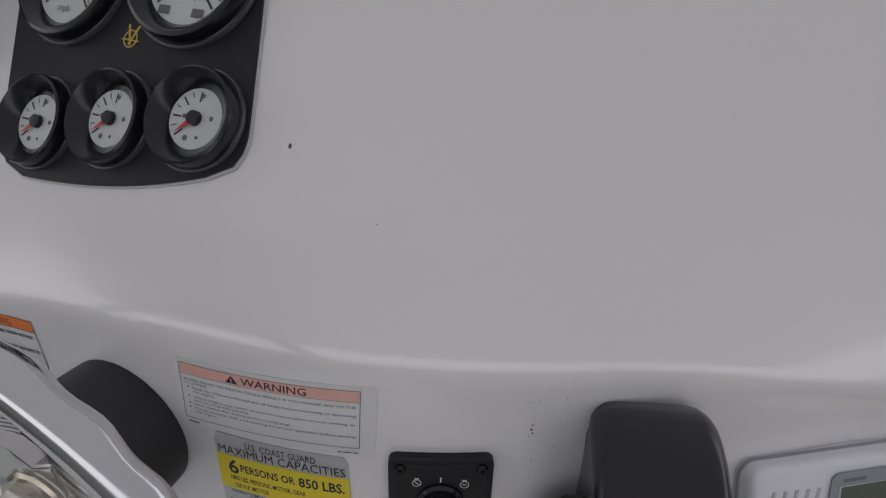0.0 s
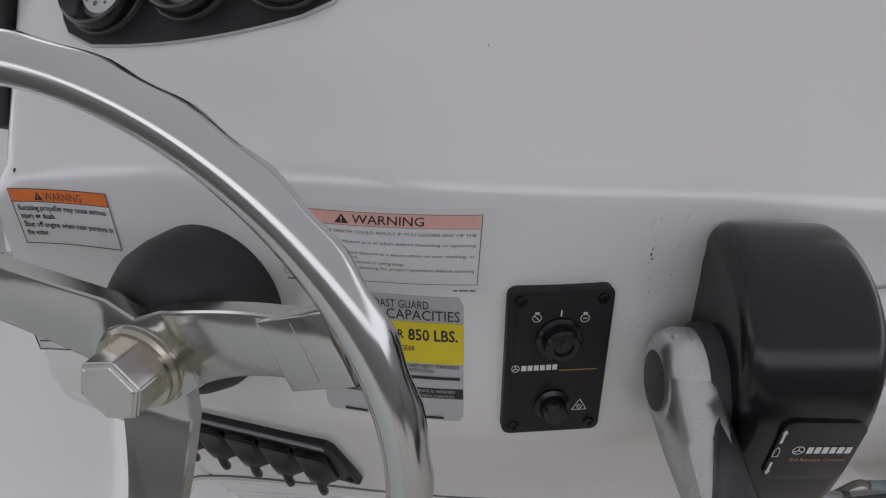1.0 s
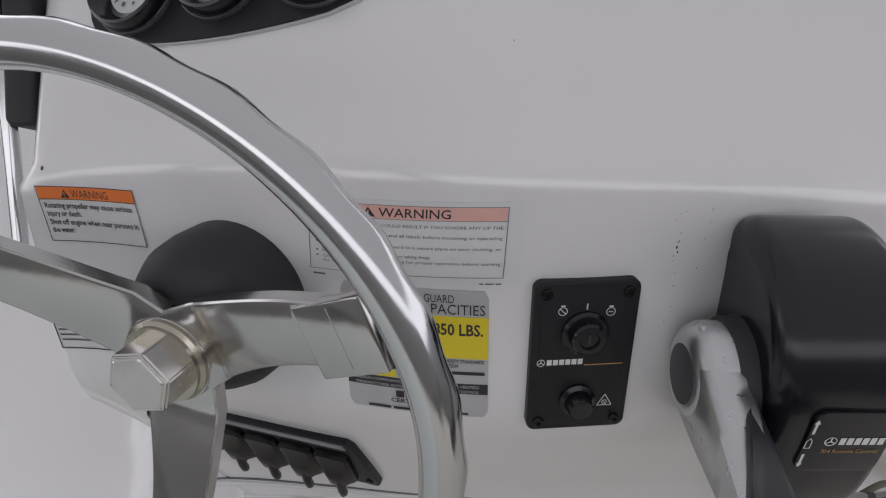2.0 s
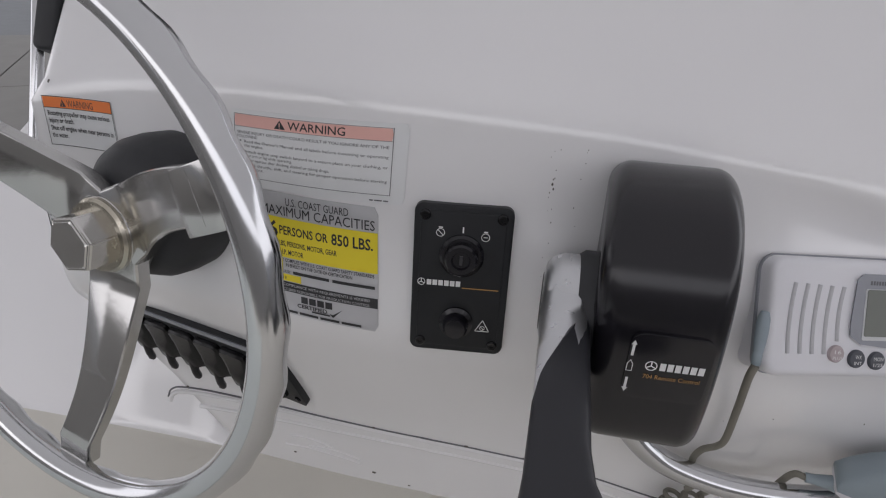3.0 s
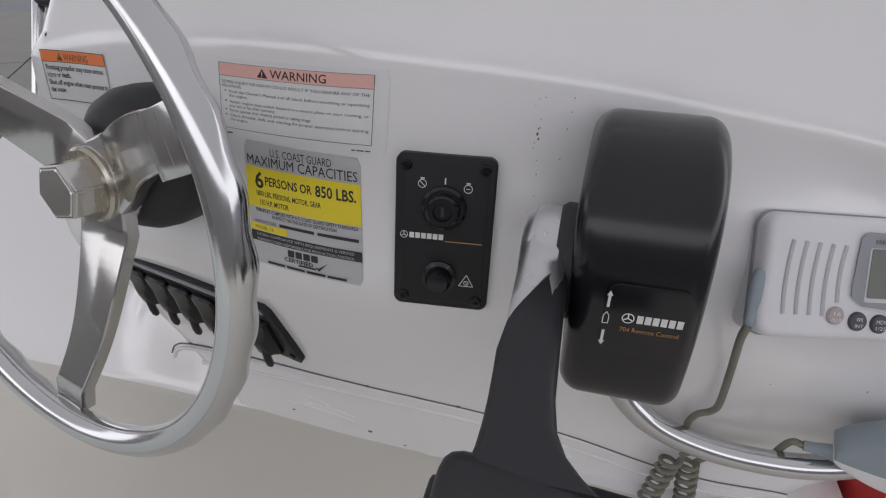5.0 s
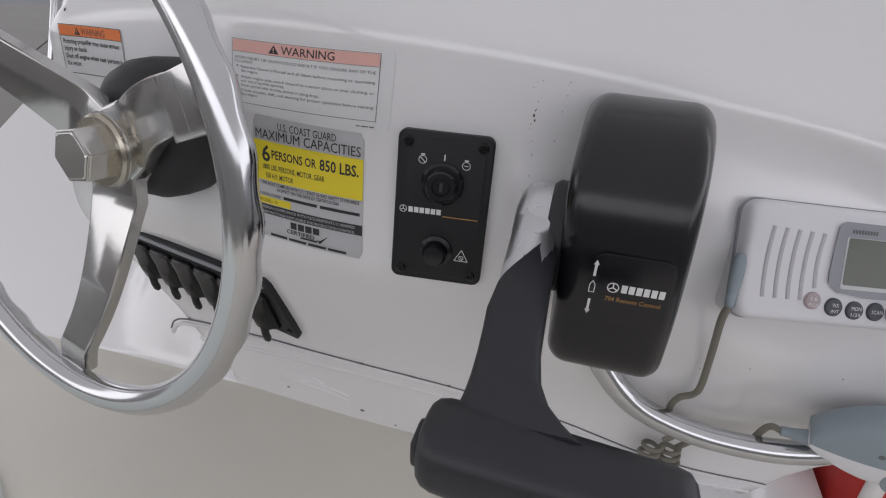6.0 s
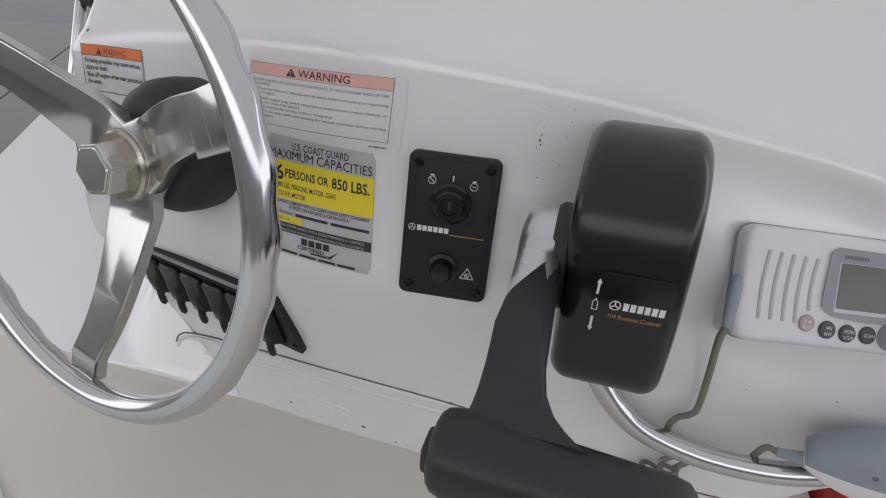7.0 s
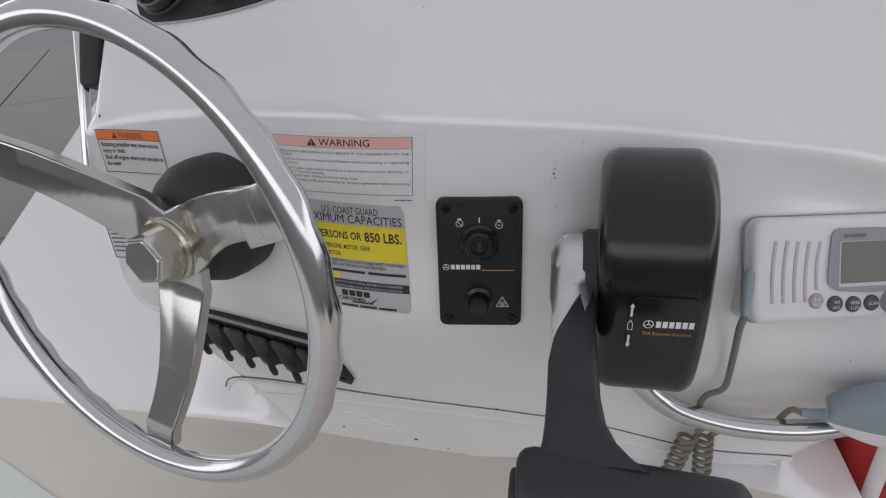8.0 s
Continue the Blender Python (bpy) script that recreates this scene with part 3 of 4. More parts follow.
# propeller warning
o = Sheet("propeller_sticker", -0.3365, 0.8492, 3.0, "white propeller warning sticker with an orange heading", shear=-0.03)
o.plate("sheet", PAPER, 0.088, 0.045, 0.001, 0.0002)
o.plate("heading_band", ORANGE, 0.086, 0.0095, 0.0, 0.0007, 0, 0.0170)
o.bars("border", rim_lines(0.088, 0.045, 0.0006) + [(-0.044, 0.0118, 0.088, 0.0006)])
triangle_sign(o, "hazard_triangle", -0.0190, 0.0134, 0.0068, INK, ORANGE)
o.words("heading", "WARNING", 0.0088, -0.0135, 0.0136, 0.0335)
for text, y, wid in (("Rotating propeller may cause serious", 0.0050, 0.079), ("injury or death.", -0.0015, 0.031), ("Shut off engine when near persons in", -0.0085, 0.081), ("the water.", -0.0150, 0.020)):
    o.words("text_line", text, 0.0064, -0.040, y, wid, bold=0.0001)

# small sticker behind the hub
k = Sheet("small_warning_sticker", -0.374, 0.752, 3.0, "small black-bordered warning sticker low on the console", shear=-0.03)
k.plate("sheet", PAPER, 0.050, 0.055, 0.001, 0.0002)
k.plate("heading_band", AMBER, 0.048, 0.010, 0.0, 0.0007, 0, 0.0215)
k.bars("border", rim_lines(0.050, 0.055, 0.0011) + [(-0.025, 0.0155, 0.050, 0.001)])
k.bars("text_bars", [(-0.022, 0.0105 - 0.005 * i, 0.042, 0.0018) for i in range(7)], INKGREY)


# ---- ignition panel ----
def circle_mark(bm, x, y, r, t, z, seg=20):
    for i in range(seg):
        a, b = 2 * math.pi * i / seg, 2 * math.pi * (i + 1) / seg
        bm.faces.new([bm.verts.new((x + q * math.cos(u), y + q * math.sin(u), z)) for q, u in ((r, a), (r, b), (r - t, b), (r - t, a))])
    return bm


def strip(bm, x, y, w, h, z, turn=0.0):
    c_, s_ = math.cos(radians(turn)), math.sin(radians(turn))
    bm.faces.new([bm.verts.new((x + a * c_ - b * s_, y + a * s_ + b * c_, z)) for a, b in ((-w / 2, -h / 2), (w / 2, -h / 2), (w / 2, h / 2), (-w / 2, h / 2))])
    return bm


def maker_mark(parent, x, y, size, z, material):
    """The maker's round mark and a row of plain blocks in place of its name."""
    bm = bmesh.new()
    circle_mark(bm, x, y, size * 0.52, size * 0.09, z)
    for a in (90, 210, 330):
        strip(bm, x + 0.2 * size * math.cos(radians(a)), y + 0.2 * size * math.sin(radians(a)), size * 0.42, size * 0.11, z, a)
    part("round_mark", bm, material, parent)
    bm = bmesh.new()
    for i in range(6):
        strip(bm, x + size * (1.05 + 0.78 * i), y, size * 0.62, size * 0.78, z)
    part("name_blocks", bm, material, parent)


def ignition_panel():
    ob = thing("ignition_panel", (0, 0, 0), "black plastic ignition switch panel with key lock and push knob", "ignition panel", m=stand(0.0338, 0.7832, 0.0, -0.6))
    W, H = 0.0725, 0.1195
    part("plate", slab(bmesh.new(), outline(W, H, 0.0065), -0.004, 0.006, 0.0015), PANEL, ob)
    part("inset", slab(bmesh.new(), outline(W - 0.010, H - 0.010, 0.004), 0.0058, 0.0066, 0.0004), PANEL, ob)
    for x, y in ((-0.028, 0.0515), (0.028, 0.0515), (-0.028, -0.0515), (0.028, -0.0515)):
        bm = lathe(bmesh.new(), [(0.0, 0.006), (0.0040, 0.006), (0.0040, 0.0078), (0.0030, 0.0088), (0.0014, 0.0088), (0.0012, 0.0078), (0.0, 0.0078)], 16, Matrix.Translation((x, y, 0)))
        part("screw", bm, BLACKGLOSS, ob)
    bm = lathe(bmesh.new(), [(0.0, 0.006), (0.0165, 0.006), (0.0165, 0.009), (0.0145, 0.011), (0.0125, 0.011), (0.0120, 0.017), (0.0105, 0.0185), (0.0070, 0.0185), (0.0060, 0.0165), (0.0, 0.0165)], 36, Matrix.Translation((0.0, 0.0215, 0)))
    lock = part("key_lock", bm, BLACK, ob)
    bm = bmesh.new()
    box(bm, 0, 0.0215, 0.0168, 0.0022, 0.0070, 0.0012)
    part("keyhole", bm, INK, lock)
    bm = lathe(bmesh.new(), [(0.0, 0.006), (0.0130, 0.006), (0.0130, 0.009), (0.0100, 0.0105), (0.0095, 0.016), (0.0075, 0.020), (0.0, 0.021)], 30, Matrix.Translation((-0.001, -0.0335, 0)))
    part("push_knob", bm, BLACK, ob)
    z = 0.0070
    for x, y, d in ((-0.0165, 0.0385, 1), (0.0165, 0.0370, 0)):
        bm = bmesh.new()
        circle_mark(bm, x, y, 0.0032, 0.0005, z)
        strip(bm, x, y + 0.0040, 0.0030, 0.0011, z)
        strip(bm, x, y, 0.0055 if d else 0.003, 0.0006, z, -45 if d else 0)
        part("engine_symbol", bm, INKWHITE, ob)
    part("start_line", strip(bmesh.new(), 0.0, 0.0415, 0.0010, 0.0046, z), INKWHITE, ob)
    maker_mark(ob, -0.0290, -0.0015, 0.0056, z, INKWHITE)
    part("gold_line", strip(bmesh.new(), 0.0155, -0.0045, 0.0275, 0.0008, z), INKGOLD, ob)
    bm = bmesh.new()
    for a in range(3):
        u, v = radians(90 + 120 * a), radians(210 + 120 * a)
        p, q = Vector((0.0062 * math.cos(u), 0.0062 * math.sin(u))), Vector((0.0062 * math.cos(v), 0.0062 * math.sin(v)))
        d = q - p
        strip(bm, 0.0195 + (p.x + q.x) / 2, -0.0365 + (p.y + q.y) / 2, d.length, 0.0006, z, math.degrees(math.atan2(d.y, d.x)))
    circle_mark(bm, 0.0195, -0.0370, 0.0020, 0.0005, z)
    strip(bm, 0.0195, -0.0370, 0.0038, 0.0005, z, -45)
    part("triangle_symbol", bm, INKWHITE, ob)
    return ob


ignition_panel()


# ---- engine remote control ----
def remote_control():
    ob = thing("remote_control", (0.165, 0.43, 0.78), "black engine throttle control box with silver lever and grey grip", "throttle control")
    # side outline: distance from the face against height, widths along it
    bm = bmesh.new()
    prof = [(0.450, 0.852), (0.437, 0.8690), (0.422, 0.8795), (0.405, 0.8835), (0.382, 0.8825), (0.361, 0.8770), (0.344, 0.8680), (0.3290, 0.8550), (0.3190, 0.838), (0.3140, 0.816), (0.3128, 0.79), (0.314, 0.76), (0.317, 0.735), (0.322, 0.718), (0.333, 0.7065), (0.36, 0.698), (0.39, 0.692), (0.42, 0.688), (0.450, 0.686)]
    rows = []
    prof = [(q.y, q.z) for q in spline([(0, a, b) for a, b in prof], 3)]
    P = len(prof)
    tot = P - 1
    for i, (y, z) in enumerate(prof):
        (ya, za), (yb, zb) = prof[max(0, i - 1)], prof[min(tot, i + 1)]
        t = Vector((yb - ya, zb - za)).normalized()
        inn = Vector((t.y, -t.x))          # towards the inside of the box
        if inn.dot(Vector((0.40 - y, 0.785 - z))) < 0:
            inn = -inn
        lift = min(1, max(0, (z - 0.755) / 0.10))
        lift = lift * lift * (3 - 2 * lift)
        half = 0.0428 - 0.004 * max(0, (0.40 - y) / 0.09) * (1 - 0.6 * lift)
        cx = 0.1742 + 0.06 * (y - 0.40) - 0.0030 * lift
        half -= 0.0010 * lift
        half -= 0.002 * max(0, (y - 0.40) / 0.045) ** 2 * (1 if z > 0.80 else 0)
        row = []
        rr = 0.014
        m_ = 8
        seq = [(-half, rr)] + [(-half + rr * (1 - math.cos(radians(90 * k / m_))), rr * (1 - math.sin(radians(90 * k / m_)))) for k in range(1, m_ + 1)]
        full = seq + [(-s, d) for s, d in seq[::-1]]
        for s, d in full:
            p = Vector((y, z)) + inn * (d + 0.0015 * (s / half) ** 2)
            row.append(bm.verts.new((cx + s, p.x, p.y)))
        rows.append(row)
    for a, b in zip(rows, rows[1:]):
        for k in range(len(a) - 1):
            bm.faces.new((a[k], b[k], b[k + 1], a[k + 1]))
    for side in (0, -1):
        bm.faces.new([r_[side] for r_ in rows])
    bm.faces.new(rows[0][::-1])
    bm.faces.new(rows[-1])
    aside = Matrix.Translation((0.001, 0.001, 0))
    body = part("housing", moved(bm, aside), BLACK, ob, world=True, angle=70)
    # dark rubber gasket against the console
    fm = stand(0.172, 0.778)
    bm = moved(slab(bmesh.new(), outline(0.076, 0.172, 0.014), -0.012, 0.005, 0.001), fm)
    part("gasket", bm, RUBBER, ob, world=True)
    # raised badge field on the front
    bx, bz, by = 0.1740, 0.7860, 0.3127
    fr = aside @ Matrix.Translation((bx, by, bz)) @ pose(0, 0, 0, 91.5, 0, 2.0)
    bm = moved(slab(bmesh.new(), outline(0.049, 0.050, 0.008), -0.002, 0.0002, 0.0002), fr)
    part("badge", bm, BLACK, ob, world=True)

    def on_badge(name, bm2, mat):
        part(name, moved(bm2, fr), mat, body, world=True)
    bm = bmesh.new()
    x, y, z, size = -0.0100, 0.0020, 0.0006, 0.0070
    circle_mark(bm, x, y, size * 0.52, size * 0.09, z)
    for a in (90, 210, 330):
        strip(bm, x + 0.2 * size * math.cos(radians(a)), y + 0.2 * size * math.sin(radians(a)), size * 0.42, size * 0.11, z, a)
    on_badge("round_mark", bm, INKWHITE)
    bm = bmesh.new()
    for i in range(6):
        strip(bm, x + size * (0.98 + 0.64 * i), y, size * 0.50, size * 0.82, z)
    on_badge("name_blocks", bm, INKWHITE)
    on_badge("model_text", moved(letters("704 Remote Control", 0.0048, 0.0335), Matrix.Translation((-0.0135, -0.0080, z))), INKGOLD)
    bm = bmesh.new()
    ax = -0.0225
    strip(bm, ax, 0.0125, 0.0016, 0.0085, z)
    strip(bm, ax, -0.0130, 0.0016, 0.0085, z)
    for sgn, y0 in ((1, 0.0165), (-1, -0.0170)):
        bm.faces.new([bm.verts.new((ax + a, y0 + sgn * b, z)) for a, b in ((-0.0018, 0), (0.0018, 0), (0, 0.0034))])
    for p, q in (((-0.0016, -0.0035), (-0.0016, 0.0020)), ((0.0016, -0.0035), (0.0016, 0.0020)), ((-0.0016, 0.0020), (0, 0.0048)), ((0.0016, 0.0020), (0, 0.0048)), ((-0.0016, -0.0035), (0.0016, -0.0035))):
        d = Vector(q) - Vector(p)
        strip(bm, ax + (p[0] + q[0]) / 2, (p[1] + q[1]) / 2, d.length + 0.0004, 0.0005, z, math.degrees(math.atan2(d.y, d.x)))
    on_badge("shift_arrows", bm, INKWHITE)
    # pivot collar between box and lever
    cy, cz = 0.366, 0.790
    turn_x = pose(0, cy, cz, 0, 90, 0)
    bm = moved(lathe(bmesh.new(), [(0.0, 0.118), (0.036, 0.118), (0.039, 0.122), (0.039, 0.130), (0.042, 0.134), (0.042, 0.146), (0.0, 0.147)], 40), turn_x)
    part("pivot_collar", bm, RUBBER, ob, world=True)
    # lever: silver casting from the pivot towards the helmsman, grey grip cover on its outer end
    bm = moved(lathe(bmesh.new(), [(0.0, 0.0955), (0.021, 0.0955), (0.027, 0.0970), (0.0325, 0.101), (0.0355, 0.108), (0.0355, 0.1275), (0.0, 0.1280)], 40), turn_x)
    tip = [(0.366, 0.790, 0.0345), (0.335, 0.7845, 0.030), (0.305, 0.780, 0.0225), (0.285, 0.7770, 0.0185), (0.265, 0.7722, 0.0165), (0.245, 0.7660, 0.0150)]
    rows = []
    for y, z, h in [(q.x, q.y, q.z) for q in spline(tip, 5)]:
        rows.append([bm.verts.new((xx, y + 0.17 * hh, z + hh)) for xx, hh in ((0.097, -h * 0.75), (0.103, -h), (0.120, -h), (0.125, -h * 0.75), (0.125, h * 0.75), (0.120, h), (0.103, h), (0.097, h * 0.75))])
    for a, b in zip(rows, rows[1:]):
        for i in range(8):
            bm.faces.new((a[i], b[i], b[(i + 1) % 8], a[(i + 1) % 8]))
    bm.faces.new(rows[0][::-1])
    bm.faces.new(rows[-1])
    lever = part("lever", bm, SILVER, ob, "worn silver-painted lever", world=True, angle=50)
    bm = moved(lathe(bmesh.new(), [(0.0, 0.0950), (0.0185, 0.0950), (0.0200, 0.0952), (0.0205, 0.0990), (0.0, 0.0995)], 36, None, 1.0), turn_x)
    part("pivot_cap", bm, CAPGREY, lever, "dark round pivot cap", world=True)
    # stem cover, widening into the cross grip
    bm = bmesh.new()
    rows = []
    stem = [(0.318, 0.7890, 0.1150, 0.0120, 0.0150, 3.0), (0.305, 0.7850, 0.1130, 0.0150, 0.0225, 2.6), (0.285, 0.780, 0.1120, 0.0160, 0.0225, 1.8), (0.262, 0.774, 0.1125, 0.0165, 0.0215, 0.8), (0.240, 0.768, 0.1130, 0.0170, 0.0210, 0.2), (0.225, 0.764, 0.1145, 0.0190, 0.0205, 0), (0.214, 0.761, 0.1170, 0.0225, 0.0205, 0), (0.205, 0.758, 0.1210, 0.0285, 0.0200, 0), (0.198, 0.756, 0.1240, 0.0360, 0.0190, 0)]
    for y, z, x, hw, hh, skew in stem:
        z -= 0.058 * (0.318 - y)
        ring = []
        for px, pz in outline(2 * hw, 2 * hh, min(hw, hh) * 0.45, 3):
            ring.append(bm.verts.new((x + px, y + 0.15 * pz + skew * px, z + pz)))
        rows.append(ring)
    for a, b in zip(rows, rows[1:]):
        for i in range(len(a)):
            bm.faces.new((a[i], b[i], b[(i + 1) % len(a)], a[(i + 1) % len(a)]))
    bm.faces.new(rows[0][::-1])
    bm.faces.new(rows[-1])
    part("stem_cover", bm, GRIP, lever, world=True, angle=55)
    bm = bmesh.new()
    rows = []
    for x, s in ((0.0800, 0.62), (0.0815, 0.80), (0.0845, 0.93), (0.090, 1.0), (0.102, 1.02), (0.12, 1.0), (0.15, 0.96), (0.180, 0.93), (0.202, 0.91), (0.209, 0.85), (0.212, 0.70)):
        rows.append([bm.verts.new((x, 0.193 + s * py, 0.7515 - 0.06 * (x - 0.1) + s * pz)) for py, pz in outline(0.046, 0.037, 0.015, 5)])
    for a, b in zip(rows, rows[1:]):
        for i in range(len(a)):
            bm.faces.new((a[i], b[i], b[(i + 1) % len(a)], a[(i + 1) % len(a)]))
    bm.faces.new(rows[0][::-1])
    bm.faces.new(rows[-1])
    part("grip", bm, GRIP, lever, "grey plastic cross grip", world=True, angle=50)
    bm = bmesh.new()
    box(bm, 0.0795, 0.190, 0.753, 0.006, 0.020, 0.017, 0.003)
    part("trim_button", bm, RUBBER, lever, world=True)
    return ob


remote_control()


# ---- fixed radio and its microphone ----
def radio():
    m = stand(0.3405, 0.7590, 0.003, -5.5)
    ob = thing("marine_radio", (0, 0, 0), "white marine radio with speaker slots and display, flush in console", "radio", m=m)
    W, H = 0.180, 0.090
    part("case", slab(bmesh.new(), outline(W, H, 0.012), -0.06, 0.016, 0.006, 5), RADIO, ob)
    part("back_seal", slab(bmesh.new(), outline(W + 0.0024, H + 0.0024, 0.0132), 0.0005, 0.0030, 0.0005), RADIOGREY, ob)
    z = 0.0165
    ob_dx = 0.0045
    for i in range(5):
        bm = bmesh.new()
        x0 = -0.0715 + 0.0102 * i
        top, bot = 0.026 - 0.0005 * i, (-0.027 if i < 4 else -0.017)
        pts = [(x0 + 0.0008 - 0.0035 * 4 * t * (1 - t) * 0.5 - 0.002 * t, top + (bot - top) * t, z - 0.0007) for t in [q / 8 for q in range(9)]]
        tube(bm, [Vector(p) for p in pts], 0.0017, 8)
        part("speaker_slot", bm, SLOT, ob)
    fr = [(-0.024, 0.030), (-0.020, 0.0335), (0.014, 0.0335), (0.038, 0.0325), (0.042, 0.028), (0.041, -0.008), (0.036, -0.0165), (0.028, -0.020), (0.006, -0.0200), (-0.018, -0.0175), (-0.026, -0.0120), (-0.0265, -0.004)][::-1]
    part("display_frame", slab(bmesh.new(), [(a + ob_dx, b) for a, b in fr[::-1]], 0.010, 0.0182, 0.0012), RADIOGREY, ob)
    part("display_edge", slab(bmesh.new(), [(x + 0.0085 + ob_dx, y + 0.004) for x, y in outline(0.052, 0.039, 0.001, 1)], 0.015, 0.0186), LCDEDGE, ob)
    part("display", slab(bmesh.new(), [(x + 0.0088 + ob_dx, y + 0.0053) for x, y in outline(0.050, 0.0355, 0.001, 1)], 0.015, 0.0190), LCD, ob, "grey-green blank display")
    bm = bmesh.new()
    for i in range(9):
        strip(bm, -0.0135 + ob_dx + 0.0024 * i, 0.0280, 0.0018, 0.0030, 0.01835)
    part("name_blocks", bm, INKGREY, ob)
    for i, (x, y, r, mat, l1, l2) in enumerate(((-0.0325, -0.0265, 0.0066, BUTTONRED, "16", "PLUS"), (-0.0145, -0.0300, 0.0070, BUTTON, "WX", "INT"), (0.0030, -0.0312, 0.0070, BUTTON, "MON", "1/25"), (0.0205, -0.0308, 0.0070, BUTTON, "SCAN", ""))):
        bm = lathe(bmesh.new(), [(0.0, 0.012), (r, 0.012), (r, 0.0175), (r - 0.0008, 0.0185), (0.0, 0.0188)], 24, Matrix.Translation((x, y, 0)))
        b = part("button", bm, mat, ob)
        part("button_text", moved(letters(l1, 0.0042, min(0.009, 0.0027 * len(l1))), Matrix.Translation((x - min(0.009, 0.0027 * len(l1)) / 2, y + (0.0002 if l2 else -0.0015), 0.0191))), INKWHITE, b)
        if l2:
            part("button_text", moved(letters(l2, 0.0036, min(0.008, 0.0022 * len(l2))), Matrix.Translation((x - min(0.008, 0.0022 * len(l2)) / 2, y - 0.0042, 0.0191))), INKWHITE, b)
    bm = lathe(bmesh.new(), [(0.0, 0.012), (0.0105, 0.012), (0.0105, 0.019), (0.0085, 0.026), (0.0075, 0.030), (0.0, 0.031)], 30, Matrix.Translation((0.0400, -0.0305, 0)))
    part("tuning_knob", bm, RADIOGREY, ob)
    bm = lathe(bmesh.new(), [(0.0, 0.012), (0.0105, 0.012), (0.0105, 0.019), (0.0085, 0.026), (0.0, 0.027)], 30, Matrix.Translation((0.070, -0.0150, 0)))
    part("volume_knob", bm, RADIOGREY, ob)
    # cord plug on the left edge
    bm = lathe(bmesh.new(), [(0.0, 0.022), (0.0055, 0.021), (0.0082, 0.014), (0.0088, 0.004), (0.0080, -0.010), (0.0066, -0.020), (0.0060, -0.024), (0.0064, -0.0245), (0.0064, -0.034), (0.0050, -0.036), (0.0, -0.036)], 20, Matrix.Translation((-0.0920, -0.012, 0.012)) @ pose(0, 0, 0, -90, 0, 0) @ Matrix.Diagonal((0.62, 0.45, 0.72, 1)) @ pose(0, 0, 0, 0, 7, 0))
    plug = part("cord_plug", bm, MICG, ob, "blue-grey moulded cord plug")
    return ob, m


radio_ob, radio_m = radio()


def microphone():
    m = stand(0.430, 0.6230, 0.012, 7.0)
    ob = thing("radio_microphone", (0, 0, 0), "blue-grey and white hand microphone hung on the console", "microphone", m=m)
    # outline of the case seen from its front edge, a long drop shape
    def shell(lo, hi, mat, name):
        bm = bmesh.new()
        rows = []
        for i in range(29):
            t = i / 28
            x = -0.064 + 0.130 * t
            f_ = (0.24 + 0.76 * math.sin(math.pi / 2 * min(1, t / 0.42)) ** 0.8) * (1 if t < 0.8 else math.sqrt(max(0.05, 1 - ((t - 0.8) / 0.21) ** 2)))
            row = []
            for k_ in range(13):
                a_ = math.pi * k_ / 12
                y = 0.009 + (lo if lo < 0 else hi) * f_ * abs(math.sin(a_)) ** 0.75
                zz = 0.024 + 0.021 * (0.55 + 0.45 * f_) * math.copysign(abs(math.cos(a_)) ** 0.6, math.cos(a_))
                row.append(bm.verts.new((x, y, zz)))
            rows.append(row)
        for p, q in zip(rows, rows[1:]):
            for k_ in range(13):
                bm.faces.new((p[k_], q[k_], q[(k_ + 1) % 13], p[(k_ + 1) % 13]))
        bm.faces.new(rows[0][::-1])
        bm.faces.new(rows[-1])
        return part(name, bm, mat, ob, angle=50)
    shell(0.0, 0.040, MICG, "upper_shell")
    shell(-0.031, 0.0, RADIO, "lower_shell")
    bm = slab(bmesh.new(), [(x + 0.018, y - 0.006) for x, y in outline(0.060, 0.024, 0.010)], 0.036, 0.046, 0.002)
    key = part("talk_key", bm, MICG, ob)
    bm = bmesh.new()
    for i in range(3):
        box(bm, 0.004 + 0.0045 * i, -0.006, 0.0462, 0.0012, 0.013, 0.0012, 0.0004, 1)
    part("ribs", bm, RADIOGREY, key)
    bm = lathe(bmesh.new(), [(0.0, 0.038), (0.0024, 0.038), (0.0024, 0.0416), (0.0, 0.0416)], 14, Matrix.Translation((-0.018, 0.022, 0.003)))
    part("microphone_hole", bm, INKGREY, ob)
    bm = lathe(bmesh.new(), [(0.0, -0.012), (0.0055, -0.012), (0.0055, -0.002), (0.0115, -0.001), (0.0122, 0.002), (0.0115, 0.005), (0.009, 0.0065), (0.0, 0.007)], 24, Matrix.Translation((0.020, 0.056, 0.010)))
    part("hang_stud", bm, MICG, ob, "round hanging stud")
    bm = lathe(bmesh.new(), [(0.0, -0.022), (0.0044, -0.022), (0.0046, -0.014), (0.0050, -0.013), (0.0064, -0.004), (0.0086, 0.004), (0.0, 0.005)], 18, pose(-0.062, -0.002, 0.022, 0, 90, 0))
    part("strain_relief", bm, MICG, ob)
    return ob, m


mic_ob, mic_m = microphone()


